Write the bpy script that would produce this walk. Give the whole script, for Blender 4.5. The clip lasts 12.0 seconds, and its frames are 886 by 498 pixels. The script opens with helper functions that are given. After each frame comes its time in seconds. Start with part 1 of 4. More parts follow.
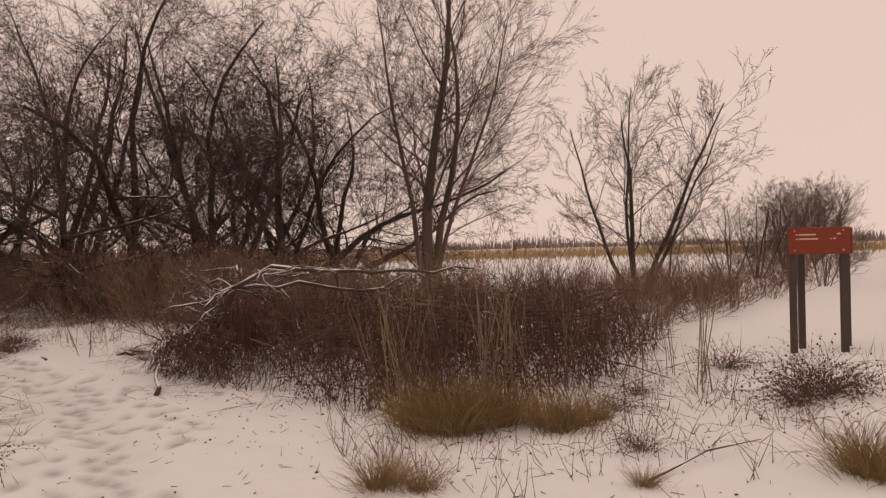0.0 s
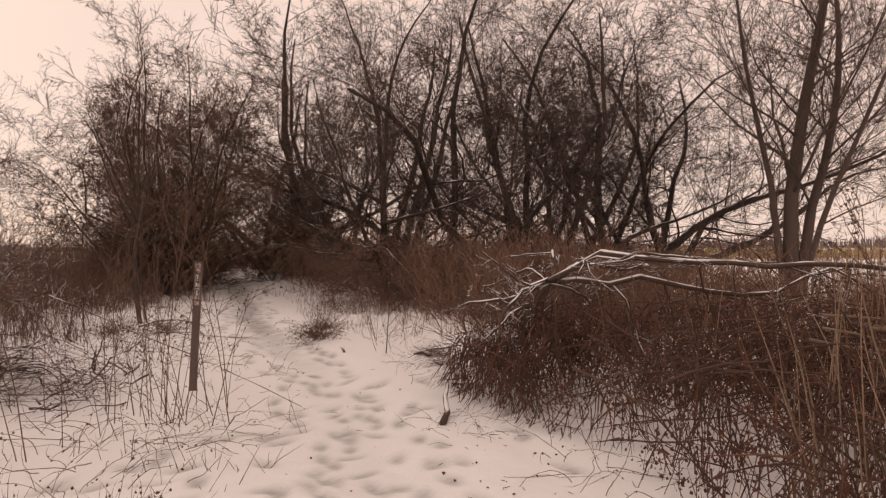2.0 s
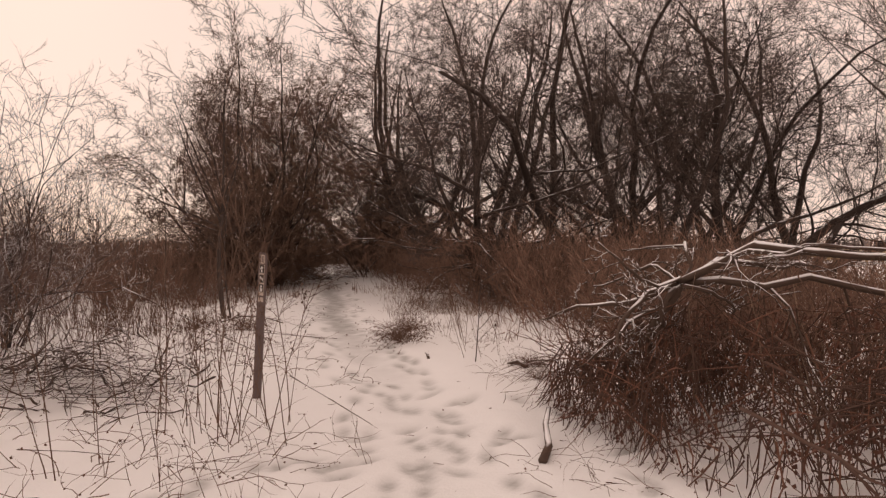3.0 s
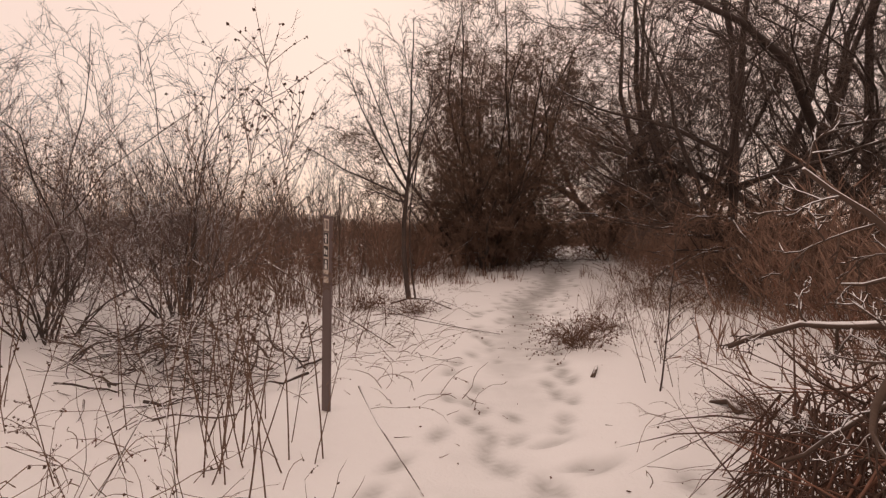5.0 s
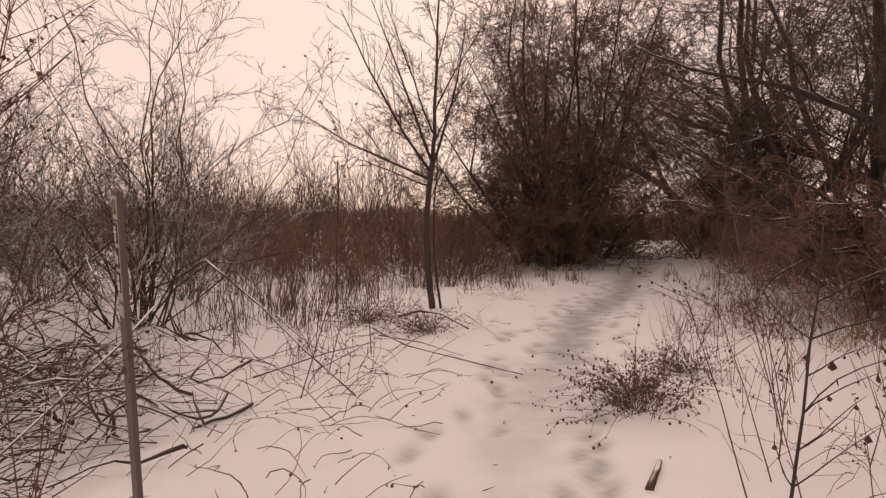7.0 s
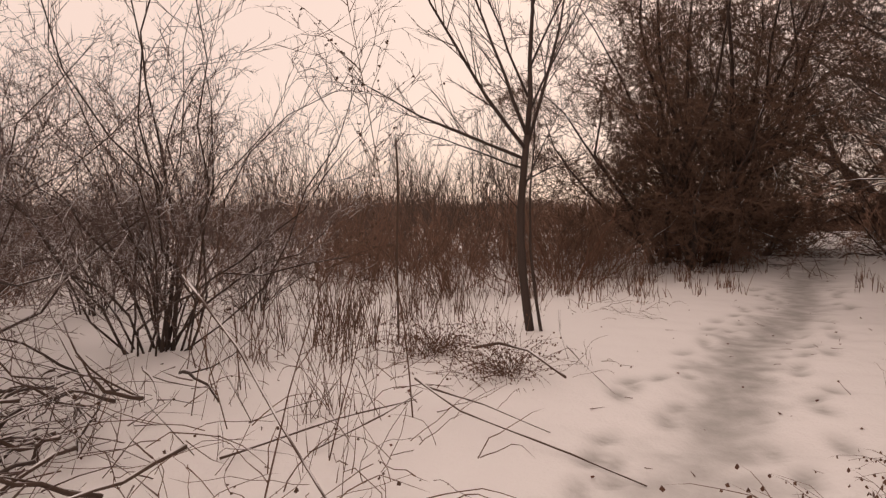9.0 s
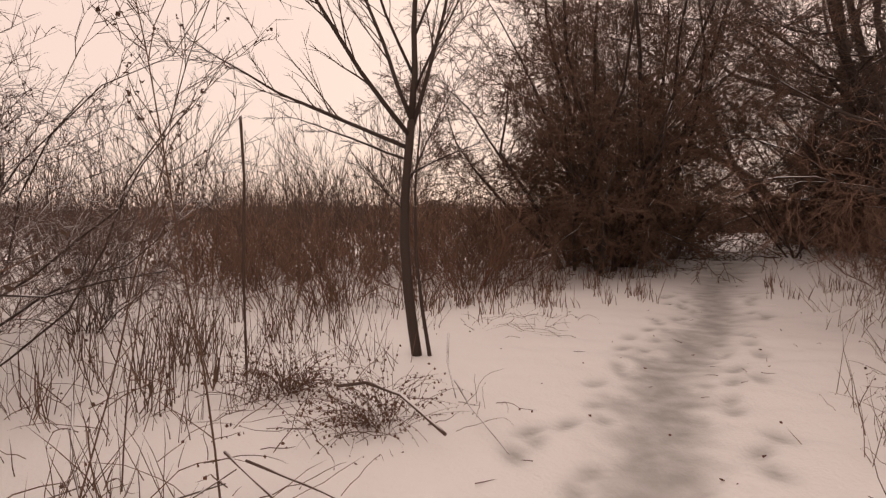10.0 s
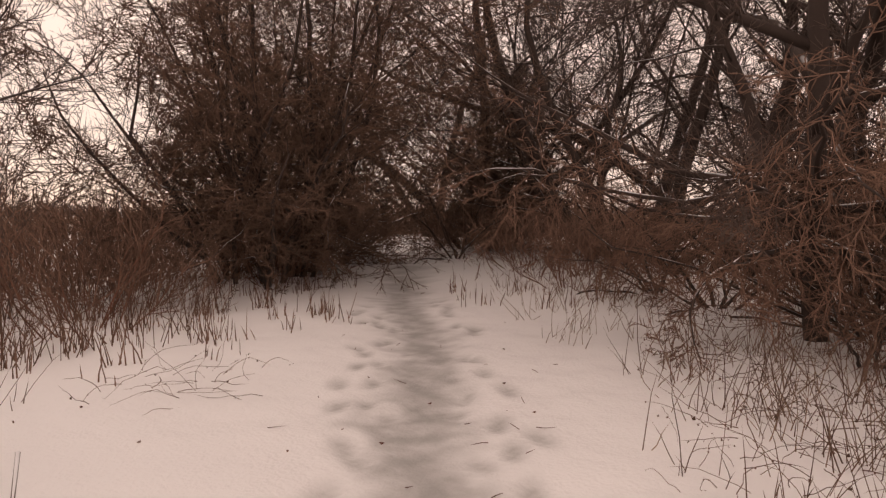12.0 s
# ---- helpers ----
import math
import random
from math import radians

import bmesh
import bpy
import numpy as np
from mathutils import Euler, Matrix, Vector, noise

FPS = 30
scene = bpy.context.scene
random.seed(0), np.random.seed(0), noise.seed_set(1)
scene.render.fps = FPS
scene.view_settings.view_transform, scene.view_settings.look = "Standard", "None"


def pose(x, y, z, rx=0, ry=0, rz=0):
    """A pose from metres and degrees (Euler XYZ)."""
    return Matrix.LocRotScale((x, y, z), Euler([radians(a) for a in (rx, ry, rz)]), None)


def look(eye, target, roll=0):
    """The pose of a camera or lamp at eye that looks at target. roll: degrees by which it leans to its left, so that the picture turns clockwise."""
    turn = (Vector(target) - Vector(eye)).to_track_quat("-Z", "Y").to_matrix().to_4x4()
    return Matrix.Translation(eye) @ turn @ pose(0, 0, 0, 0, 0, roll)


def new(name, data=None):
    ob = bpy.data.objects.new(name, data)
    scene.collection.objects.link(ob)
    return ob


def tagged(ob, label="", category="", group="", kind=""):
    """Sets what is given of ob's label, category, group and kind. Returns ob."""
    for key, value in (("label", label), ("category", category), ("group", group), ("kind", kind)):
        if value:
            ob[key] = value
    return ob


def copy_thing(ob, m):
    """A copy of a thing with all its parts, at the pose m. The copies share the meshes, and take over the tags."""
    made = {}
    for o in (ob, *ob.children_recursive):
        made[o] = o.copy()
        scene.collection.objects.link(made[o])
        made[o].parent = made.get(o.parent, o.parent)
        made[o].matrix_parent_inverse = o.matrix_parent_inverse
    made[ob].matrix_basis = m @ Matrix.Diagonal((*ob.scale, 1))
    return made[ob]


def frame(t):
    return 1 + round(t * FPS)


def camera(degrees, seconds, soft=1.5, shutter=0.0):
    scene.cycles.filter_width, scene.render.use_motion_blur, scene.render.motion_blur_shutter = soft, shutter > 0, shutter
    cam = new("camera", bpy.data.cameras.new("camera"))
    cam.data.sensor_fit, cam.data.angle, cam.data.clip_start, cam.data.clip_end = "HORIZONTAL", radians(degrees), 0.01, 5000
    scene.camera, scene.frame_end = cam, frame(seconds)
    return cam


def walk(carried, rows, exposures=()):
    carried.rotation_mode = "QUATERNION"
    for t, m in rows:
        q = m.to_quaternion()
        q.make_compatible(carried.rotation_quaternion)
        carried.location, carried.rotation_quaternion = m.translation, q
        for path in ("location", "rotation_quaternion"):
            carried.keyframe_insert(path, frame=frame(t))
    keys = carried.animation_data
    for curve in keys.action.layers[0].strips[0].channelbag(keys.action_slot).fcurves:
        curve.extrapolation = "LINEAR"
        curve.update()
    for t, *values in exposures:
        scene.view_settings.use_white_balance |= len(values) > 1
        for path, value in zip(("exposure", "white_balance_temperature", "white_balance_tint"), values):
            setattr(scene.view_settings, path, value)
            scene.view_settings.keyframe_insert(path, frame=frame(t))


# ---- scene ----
cam = camera(70.0, 12.0, soft=1.3)
PATH = [
    (0.0, pose(0.000, 0.000, 1.913, 89.76, 0, -5.30) @ pose(0, 0, 0, 0, 0, -1.37)),
    (0.5, pose(-0.004, 0.700, 1.908, 89.82, 0, -0.00) @ pose(0, 0, 0, 0, 0, -1.43)),
    (1.0, pose(-0.122, 1.401, 1.867, 89.84, 0, 6.76) @ pose(0, 0, 0, 0, 0, -0.86)),
    (1.5, pose(-0.418, 2.274, 1.810, 89.86, 0, 15.27) @ pose(0, 0, 0, 0, 0, -0.62)),
    (2.0, pose(-0.699, 3.028, 1.756, 89.68, 0, 22.49) @ pose(0, 0, 0, 0, 0, -0.30)),
    (2.5, pose(-0.973, 3.649, 1.713, 89.73, 0, 27.58) @ pose(0, 0, 0, 0, 0, -0.14)),
    (3.0, pose(-1.219, 4.175, 1.674, 89.55, 0, 31.16) @ pose(0, 0, 0, 0, 0, 0.10)),
    (5.0, pose(-1.747, 6.936, 1.522, 87.81, 0, 56.11) @ pose(0, 0, 0, 0, 0, 0.83)),
    (5.5, pose(-2.157, 7.580, 1.479, 87.68, 0, 58.50) @ pose(0, 0, 0, 0, 0, 0.99)),
    (6.0, pose(-2.536, 8.116, 1.498, 87.34, 0, 61.70) @ pose(0, 0, 0, 0, 0, 1.18)),
    (6.5, pose(-2.936, 8.621, 1.495, 87.01, 0, 62.92) @ pose(0, 0, 0, 0, 0, 1.33)),
    (7.0, pose(-3.422, 8.991, 1.501, 86.95, 0, 64.01) @ pose(0, 0, 0, 0, 0, 1.03)),
    (7.5, pose(-3.881, 9.284, 1.460, 86.98, 0, 66.62) @ pose(0, 0, 0, 0, 0, 0.47)),
    (9.5, pose(-5.780, 10.641, 1.506, 86.07, 0, 77.06) @ pose(0, 0, 0, 0, 0, -0.14)),
    (10.0, pose(-6.325, 10.980, 1.474, 86.39, 0, 68.26) @ pose(0, 0, 0, 0, 0, 0.06)),
    (10.5, pose(-6.876, 11.265, 1.443, 86.80, 0, 57.14) @ pose(0, 0, 0, 0, 0, 0.36)),
    (11.0, pose(-7.359, 11.422, 1.451, 86.86, 0, 46.01) @ pose(0, 0, 0, 0, 0, 0.68)),
    (11.5, pose(-7.707, 11.723, 1.442, 86.90, 0, 39.84) @ pose(0, 0, 0, 0, 0, 0.59)),
    (12.0, pose(-8.171, 11.938, 1.413, 86.77, 0, 37.12) @ pose(0, 0, 0, 0, 0, 0.12)),
]

walk(cam, PATH, [(0.0, -0.28), (1.0, -0.27), (1.8, -0.1), (2.5, 0.0), (5.0, 0.0), (8.0, 0.0), (11.0, 0.03), (12.0, 0.15)])

# ---- light: a bright overcast winter sky, faintly pink ----
world = bpy.data.worlds.new("overcast")
scene.world = world
world.use_nodes = True
wn, wl = world.node_tree.nodes, world.node_tree.links
wn.clear()
sky = wn.new("ShaderNodeTexSky")
sky.sky_type, sky.sun_disc = "NISHITA", False
sky.sun_elevation, sky.sun_rotation = radians(24), radians(-65)
bg_sky = wn.new("ShaderNodeBackground")
bg_sky.inputs["Strength"].default_value = 0.006
bg_cloud = wn.new("ShaderNodeBackground")
bg_cloud.inputs["Color"].default_value = (1.0, 0.75, 0.635, 1)
bg_cloud.inputs["Strength"].default_value = 0.93
both = wn.new("ShaderNodeAddShader")
wout = wn.new("ShaderNodeOutputWorld")
wl.new(sky.outputs[0], bg_sky.inputs["Color"])
wl.new(bg_sky.outputs[0], both.inputs[0])
wl.new(bg_cloud.outputs[0], both.inputs[1])
wl.new(both.outputs[0], wout.inputs["Surface"])

sun_data = bpy.data.lights.new("sun", "SUN")
sun_data.energy, sun_data.angle, sun_data.color = 0.35, radians(25), (1.0, 0.86, 0.78)
sun = new("sun", sun_data)
sun.matrix_world = look((-60, 30, 35), (0, 10, 0))

# ---- materials ----


def material(name, colour, rough=0.85, vary=0.35, scale=6.0, bump=0.3, snow=0.0, second=None, islands=False):
    m = bpy.data.materials.new(name)
    m.use_nodes = True
    n, l = m.node_tree.nodes, m.node_tree.links
    b = n["Principled BSDF"]
    b.inputs["Roughness"].default_value = rough
    b.inputs["Specular IOR Level"].default_value = 0.25
    co = n.new("ShaderNodeTexCoord")
    big, small = n.new("ShaderNodeTexNoise"), n.new("ShaderNodeTexNoise")
    big.inputs["Scale"].default_value, small.inputs["Scale"].default_value = scale * 0.2, scale * 6
    small.inputs["Detail"].default_value = 6
    for t in (big, small):
        l.new(co.outputs["Object"], t.inputs["Vector"])
    ramp = n.new("ShaderNodeMix")
    ramp.data_type = "RGBA"
    two = second or tuple(c * (1 - vary) for c in colour)
    ramp.inputs["A"].default_value, ramp.inputs["B"].default_value = (*colour, 1), (*two, 1)
    add = n.new("ShaderNodeMath")
    add.operation = "MULTIPLY_ADD"
    add.inputs[1].default_value, add.inputs[2].default_value = 0.6, 0.0
    l.new(small.outputs["Fac"], add.inputs[0])
    tot = n.new("ShaderNodeMath")
    tot.operation = "ADD"
    l.new(add.outputs[0], tot.inputs[0])
    if islands:
        geo = n.new("ShaderNodeNewGeometry")
        half = n.new("ShaderNodeMath")
        half.operation = "MULTIPLY"
        half.inputs[1].default_value = 0.7
        l.new(geo.outputs["Random Per Island"], half.inputs[0])
        l.new(half.outputs[0], tot.inputs[1])
    else:
        half = n.new("ShaderNodeMath")
        half.operation = "MULTIPLY"
        half.inputs[1].default_value = 0.5
        l.new(big.outputs["Fac"], half.inputs[0])
        l.new(half.outputs[0], tot.inputs[1])
    tot.use_clamp = True
    l.new(tot.outputs[0], ramp.inputs["Factor"])
    col = ramp.outputs["Result"]
    if snow > 0:
        geo2 = n.new("ShaderNodeNewGeometry")
        sep = n.new("ShaderNodeSeparateXYZ")
        l.new(geo2.outputs["Normal"], sep.inputs[0])
        patch = n.new("ShaderNodeTexNoise")
        patch.inputs["Scale"].default_value = 2.2
        l.new(co.outputs["Object"], patch.inputs["Vector"])
        su = n.new("ShaderNodeMath")
        su.operation = "MULTIPLY_ADD"
        su.inputs[1].default_value, su.inputs[2].default_value = 2.2, -1.1 + snow
        l.new(patch.outputs["Fac"], su.inputs[0])
        s2 = n.new("ShaderNodeMath")
        s2.operation = "ADD"
        l.new(sep.outputs["Z"], s2.inputs[0])
        l.new(su.outputs[0], s2.inputs[1])
        mr = n.new("ShaderNodeMapRange")
        mr.inputs["From Min"].default_value, mr.inputs["From Max"].default_value = 0.85, 1.15
        l.new(s2.outputs[0], mr.inputs["Value"])
        mx = n.new("ShaderNodeMix")
        mx.data_type = "RGBA"
        mx.inputs["B"].default_value = (0.8, 0.8, 0.82, 1)
        l.new(mr.outputs[0], mx.inputs["Factor"])
        l.new(col, mx.inputs["A"])
        col = mx.outputs["Result"]
    l.new(col, b.inputs["Base Color"])
    if bump:
        bu = n.new("ShaderNodeBump")
        bu.inputs["Strength"].default_value, bu.inputs["Distance"].default_value = bump, 0.01
        l.new(small.outputs["Fac"], bu.inputs["Height"])
        l.new(bu.outputs[0], b.inputs["Normal"])
    return m


BARK_DARK = material("bark_dark", (0.075, 0.055, 0.047), snow=0.05, scale=8)
TWIG_DARK = material("twig_dark", (0.125, 0.09, 0.076), bump=0, snow=-0.05, islands=True)
BARK_GREY = material("bark_grey", (0.14, 0.105, 0.09), snow=0.0, scale=9)
TWIG_GREY = material("twig_grey", (0.16, 0.115, 0.095), bump=0, snow=-0.1, islands=True)
TWIG_DOME = material("twig_dome", (0.18, 0.112, 0.08), bump=0, snow=-0.1, islands=True)
TWIG_BROWN = material("twig_brown", (0.31, 0.19, 0.138), vary=0.6, bump=0, snow=-0.12, islands=True)
TWIG_RED = material("twig_red", (0.26, 0.13, 0.088), vary=0.55, bump=0, snow=-0.1, islands=True)
TWIG_FROST = material("twig_frosted", (0.17, 0.12, 0.105), bump=0, snow=0.22, islands=True)
BRUSH = material("brush_branch", (0.115, 0.068, 0.052), snow=0.0, scale=10)
LOG = material("log_bark", (0.11, 0.075, 0.058), snow=0.32, scale=10)
DEAD = material("dead_weed", (0.20, 0.125, 0.09), vary=0.5, bump=0, snow=-0.08, islands=True)
SEED = material("seed_head", (0.12, 0.075, 0.055), bump=0, snow=0.0, islands=True)
STRAW = material("straw", (0.43, 0.31, 0.14), vary=0.5, bump=0, second=(0.2, 0.13, 0.06), islands=True)
PALE_STALK = material("pale_stalk", (0.34, 0.24, 0.17), vary=0.45, bump=0, islands=True)
LEAF_BROWN = material("leaf_litter", (0.15, 0.07, 0.05), bump=0, islands=True)
CLUMP_LEAF = material("clump_leaf", (0.17, 0.095, 0.065), bump=0, islands=True)
# horizon woods: aerial haze is painted in as a paler grey-brown
HAZED_WOOD = material("hazed_far_wood", (0.30, 0.25, 0.24), bump=0, islands=True)
REED = material("reed_bed", (0.52, 0.38, 0.2), bump=0, islands=True)
SIGN_RED = material("sign_brown_red", (0.24, 0.05, 0.025), rough=0.6, vary=0.2, scale=3, bump=0.1)
POST_WOOD = material("post_wood", (0.10, 0.07, 0.062), snow=0.0, scale=12)
MARKER = material("marker_brown", (0.135, 0.10, 0.095), rough=0.55, vary=0.15, bump=0.05)
WHITE = material("decal_white", (0.72, 0.7, 0.68), rough=0.5, vary=0.15, bump=0)
TAN = material("decal_tan", (0.5, 0.42, 0.36), rough=0.5, vary=0.15, bump=0)
BLACK = material("decal_black", (0.03, 0.027, 0.026), rough=0.5, vary=0.15, bump=0)
LETTER = material("letter_cream", (0.62, 0.45, 0.36), rough=0.6, vary=0.1, bump=0)
STEEL = material("bolt_steel", (0.5, 0.48, 0.46), rough=0.4, vary=0.2, bump=0)
CAP_SNOW = material("cap_snow", (0.84, 0.84, 0.85), rough=0.7, vary=0.06, scale=20, bump=0.4)


def snow_ground():
    m = bpy.data.materials.new("snow_ground")
    m.use_nodes = True
    n, l = m.node_tree.nodes, m.node_tree.links
    b = n["Principled BSDF"]
    b.inputs["Roughness"].default_value = 0.75
    b.inputs["Specular IOR Level"].default_value = 0.2
    co = n.new("ShaderNodeTexCoord")
    fine, mid, wide = (n.new("ShaderNodeTexNoise") for _ in range(3))
    fine.inputs["Scale"].default_value, mid.inputs["Scale"].default_value, wide.inputs["Scale"].default_value = 45, 5.0, 0.12
    fine.inputs["Detail"].default_value = mid.inputs["Detail"].default_value = 6
    for t in (fine, mid, wide):
        l.new(co.outputs["Object"], t.inputs["Vector"])
    at = n.new("ShaderNodeAttribute")
    at.attribute_name = "trodden"
    # trodden, wet snow is greyer than the loose snow beside it; footprints carry painted shade too
    k = n.new("ShaderNodeMath")
    k.operation = "MULTIPLY"
    mr = n.new("ShaderNodeMapRange")
    mr.inputs["From Min"].default_value, mr.inputs["From Max"].default_value = -0.15, 0.62
    l.new(mid.outputs["Fac"], mr.inputs["Value"])
    l.new(at.outputs["Fac"], k.inputs[0])
    l.new(mr.outputs[0], k.inputs[1])
    c1 = n.new("ShaderNodeMix")
    c1.data_type = "RGBA"
    c1.inputs["A"].default_value, c1.inputs["B"].default_value = (0.83, 0.83, 0.84, 1), (0.37, 0.37, 0.365, 1)
    l.new(k.outputs[0], c1.inputs["Factor"])
    # far off, dead grass shows through the snow
    at2 = n.new("ShaderNodeAttribute")
    at2.attribute_name = "stubble"
    k2 = n.new("ShaderNodeMath")
    k2.operation = "MULTIPLY"
    l.new(at2.outputs["Fac"], k2.inputs[0])
    l.new(wide.outputs["Fac"], k2.inputs[1])
    c2 = n.new("ShaderNodeMix")
    c2.data_type = "RGBA"
    c2.inputs["B"].default_value = (0.5, 0.38, 0.24, 1)
    l.new(k2.outputs[0], c2.inputs["Factor"])
    l.new(c1.outputs["Result"], c2.inputs["A"])
    l.new(c2.outputs["Result"], b.inputs["Base Color"])
    ad = n.new("ShaderNodeMath")
    ad.operation = "MULTIPLY_ADD"
    ad.inputs[1].default_value = 3.0
    l.new(mid.outputs["Fac"], ad.inputs[0])
    l.new(fine.outputs["Fac"], ad.inputs[2])
    bu = n.new("ShaderNodeBump")
    bu.inputs["Strength"].default_value, bu.inputs["Distance"].default_value = 0.5, 0.014
    l.new(ad.outputs[0], bu.inputs["Height"])
    l.new(bu.outputs[0], b.inputs["Normal"])
    return m


SNOW = snow_ground()

# ---- ground ----
# ground levels: near the path, and round about
NEAR = [(0, 0, 0.61), (3, 2, 0.64), (-4, 1, 0.47), (-1.2, 4.2, 0.39), (1.5, 5, 0.30), (-1.8, 7, 0.16), (0.6, 5.6, 0.12),
         (-2.9, 9, -0.07), (0, 9, -0.15), (3, 11, -0.08), (-4, 9.4, 0.09), (-6.5, 8.8, -0.72), (-4.6, 11.4, 0.29), (-5.8, 10.6, 0.24),
         (-6.5, 12, 0.41), (-8.4, 12.4, 0.32), (-10.3, 15, 0.45), (-11.4, 12.8, 0.19), (-10, 11.4, 0.20), (-9, 8, -0.09), (-12, 8.5, 0.01)]
ROUND = [(5.5, 8, 0.61), (12, 16, 0.53), (25, 30, 0.37), (-14, 13, -0.13), (-16.8, 15.7, -0.22), (-13.5, 18, 0.48), (-16, 21, 0.57),
         (-20, 25, 0.63), (-23, 28, 0.52), (-8, 17, 0.21), (-5, 22, 0.07), (2, 24, 0.13), (8, 22, -0.02), (-18, 10, 0.01),
         (-25, 18, -0.10), (-12, 26, 0.22), (40, 50, 0.21)]
TRAIL = [(-0.9, 2.5), (-1.9, 4.8), (-2.8, 6.9), (-3.9, 8.4), (-5.4, 10.1), (-7.15, 11.55), (-8.75, 13.05), (-10.4, 14.6), (-12.0, 16.7), (-13.7, 18.3),
         (-16.1, 21.2), (-18.4, 23.6), (-20.8, 25.4), (-24.5, 26.6), (-30, 28)]
waves = np.random.RandomState(5).uniform(-1, 1, (24, 4))


def bumps(x, y, size, seed):
    out = np.zeros_like(x)
    for k in range(8):
        a, b, c, d = waves[(k + seed * 3) % 24]
        out += np.sin((x * a + y * b) * 5.0 / size + c * 9 + seed) * np.cos((x * b - y * d) * 4.3 / size + d * 7)
    return out / 4


OPEN_WAY = [(0, 0), (-0.2, 1.6), (-0.8, 3.4), (-1.4, 5), (-1.8, 7), (-2.4, 7.9), (-3.9, 9.3), (-5.8, 10.6), (-7.3, 11.4), (-8.2, 12)]


def trail_gap(x, y, line=TRAIL):
    """Distance from the middle of the trail, or of another line."""
    best = np.full(np.shape(x), 1e9)
    for (ax, ay), (bx, by) in zip(line, line[1:]):
        ux, uy = bx - ax, by - ay
        s = np.clip(((x - ax) * ux + (y - ay) * uy) / (ux * ux + uy * uy), 0, 1)
        best = np.minimum(best, np.hypot(x - ax - s * ux, y - ay - s * uy))
    return best


def height(x, y):
    x, y = np.asarray(x, float), np.asarray(y, float)
    top, low = np.zeros_like(x) + 0.012, np.zeros_like(x) + 0.1
    for levels, reach in ((NEAR, 2.2), (ROUND, 4.5)):
        for px, py, pz in levels:
            w = np.exp(-((x - px) ** 2 + (y - py) ** 2) / (2 * reach * reach))
            top, low = top + w * pz, low + w
    near = np.exp(-((x + 5) ** 2 + (y - 10) ** 2) / 900)
    z = top / low + near * (0.035 * bumps(x, y, 2.4, 1) + 0.02 * bumps(x, y, 0.7, 2))
    return z - 0.05 * np.exp(-(trail_gap(x, y) / 0.45) ** 2)


def clear(x, y, keep=0.9):
    """Whether a spot lies off the way that is kept open."""
    return float(trail_gap(np.array([x]), np.array([y]), OPEN_WAY)[0]) > keep


def ground_z(x, y):
    return float(height(np.array([x]), np.array([y]))[0])


def axis(lo, hi, step, far):
    mid = list(np.arange(lo, hi, step))
    a, b, s = [], [], step
    p = lo
    while p > -far:
        s *= 1.16
        p -= s
        a.append(p)
    p, s = mid[-1], step
    while p < far:
        s *= 1.16
        p += s
        b.append(p)
    return np.array(a[::-1] + mid + b)


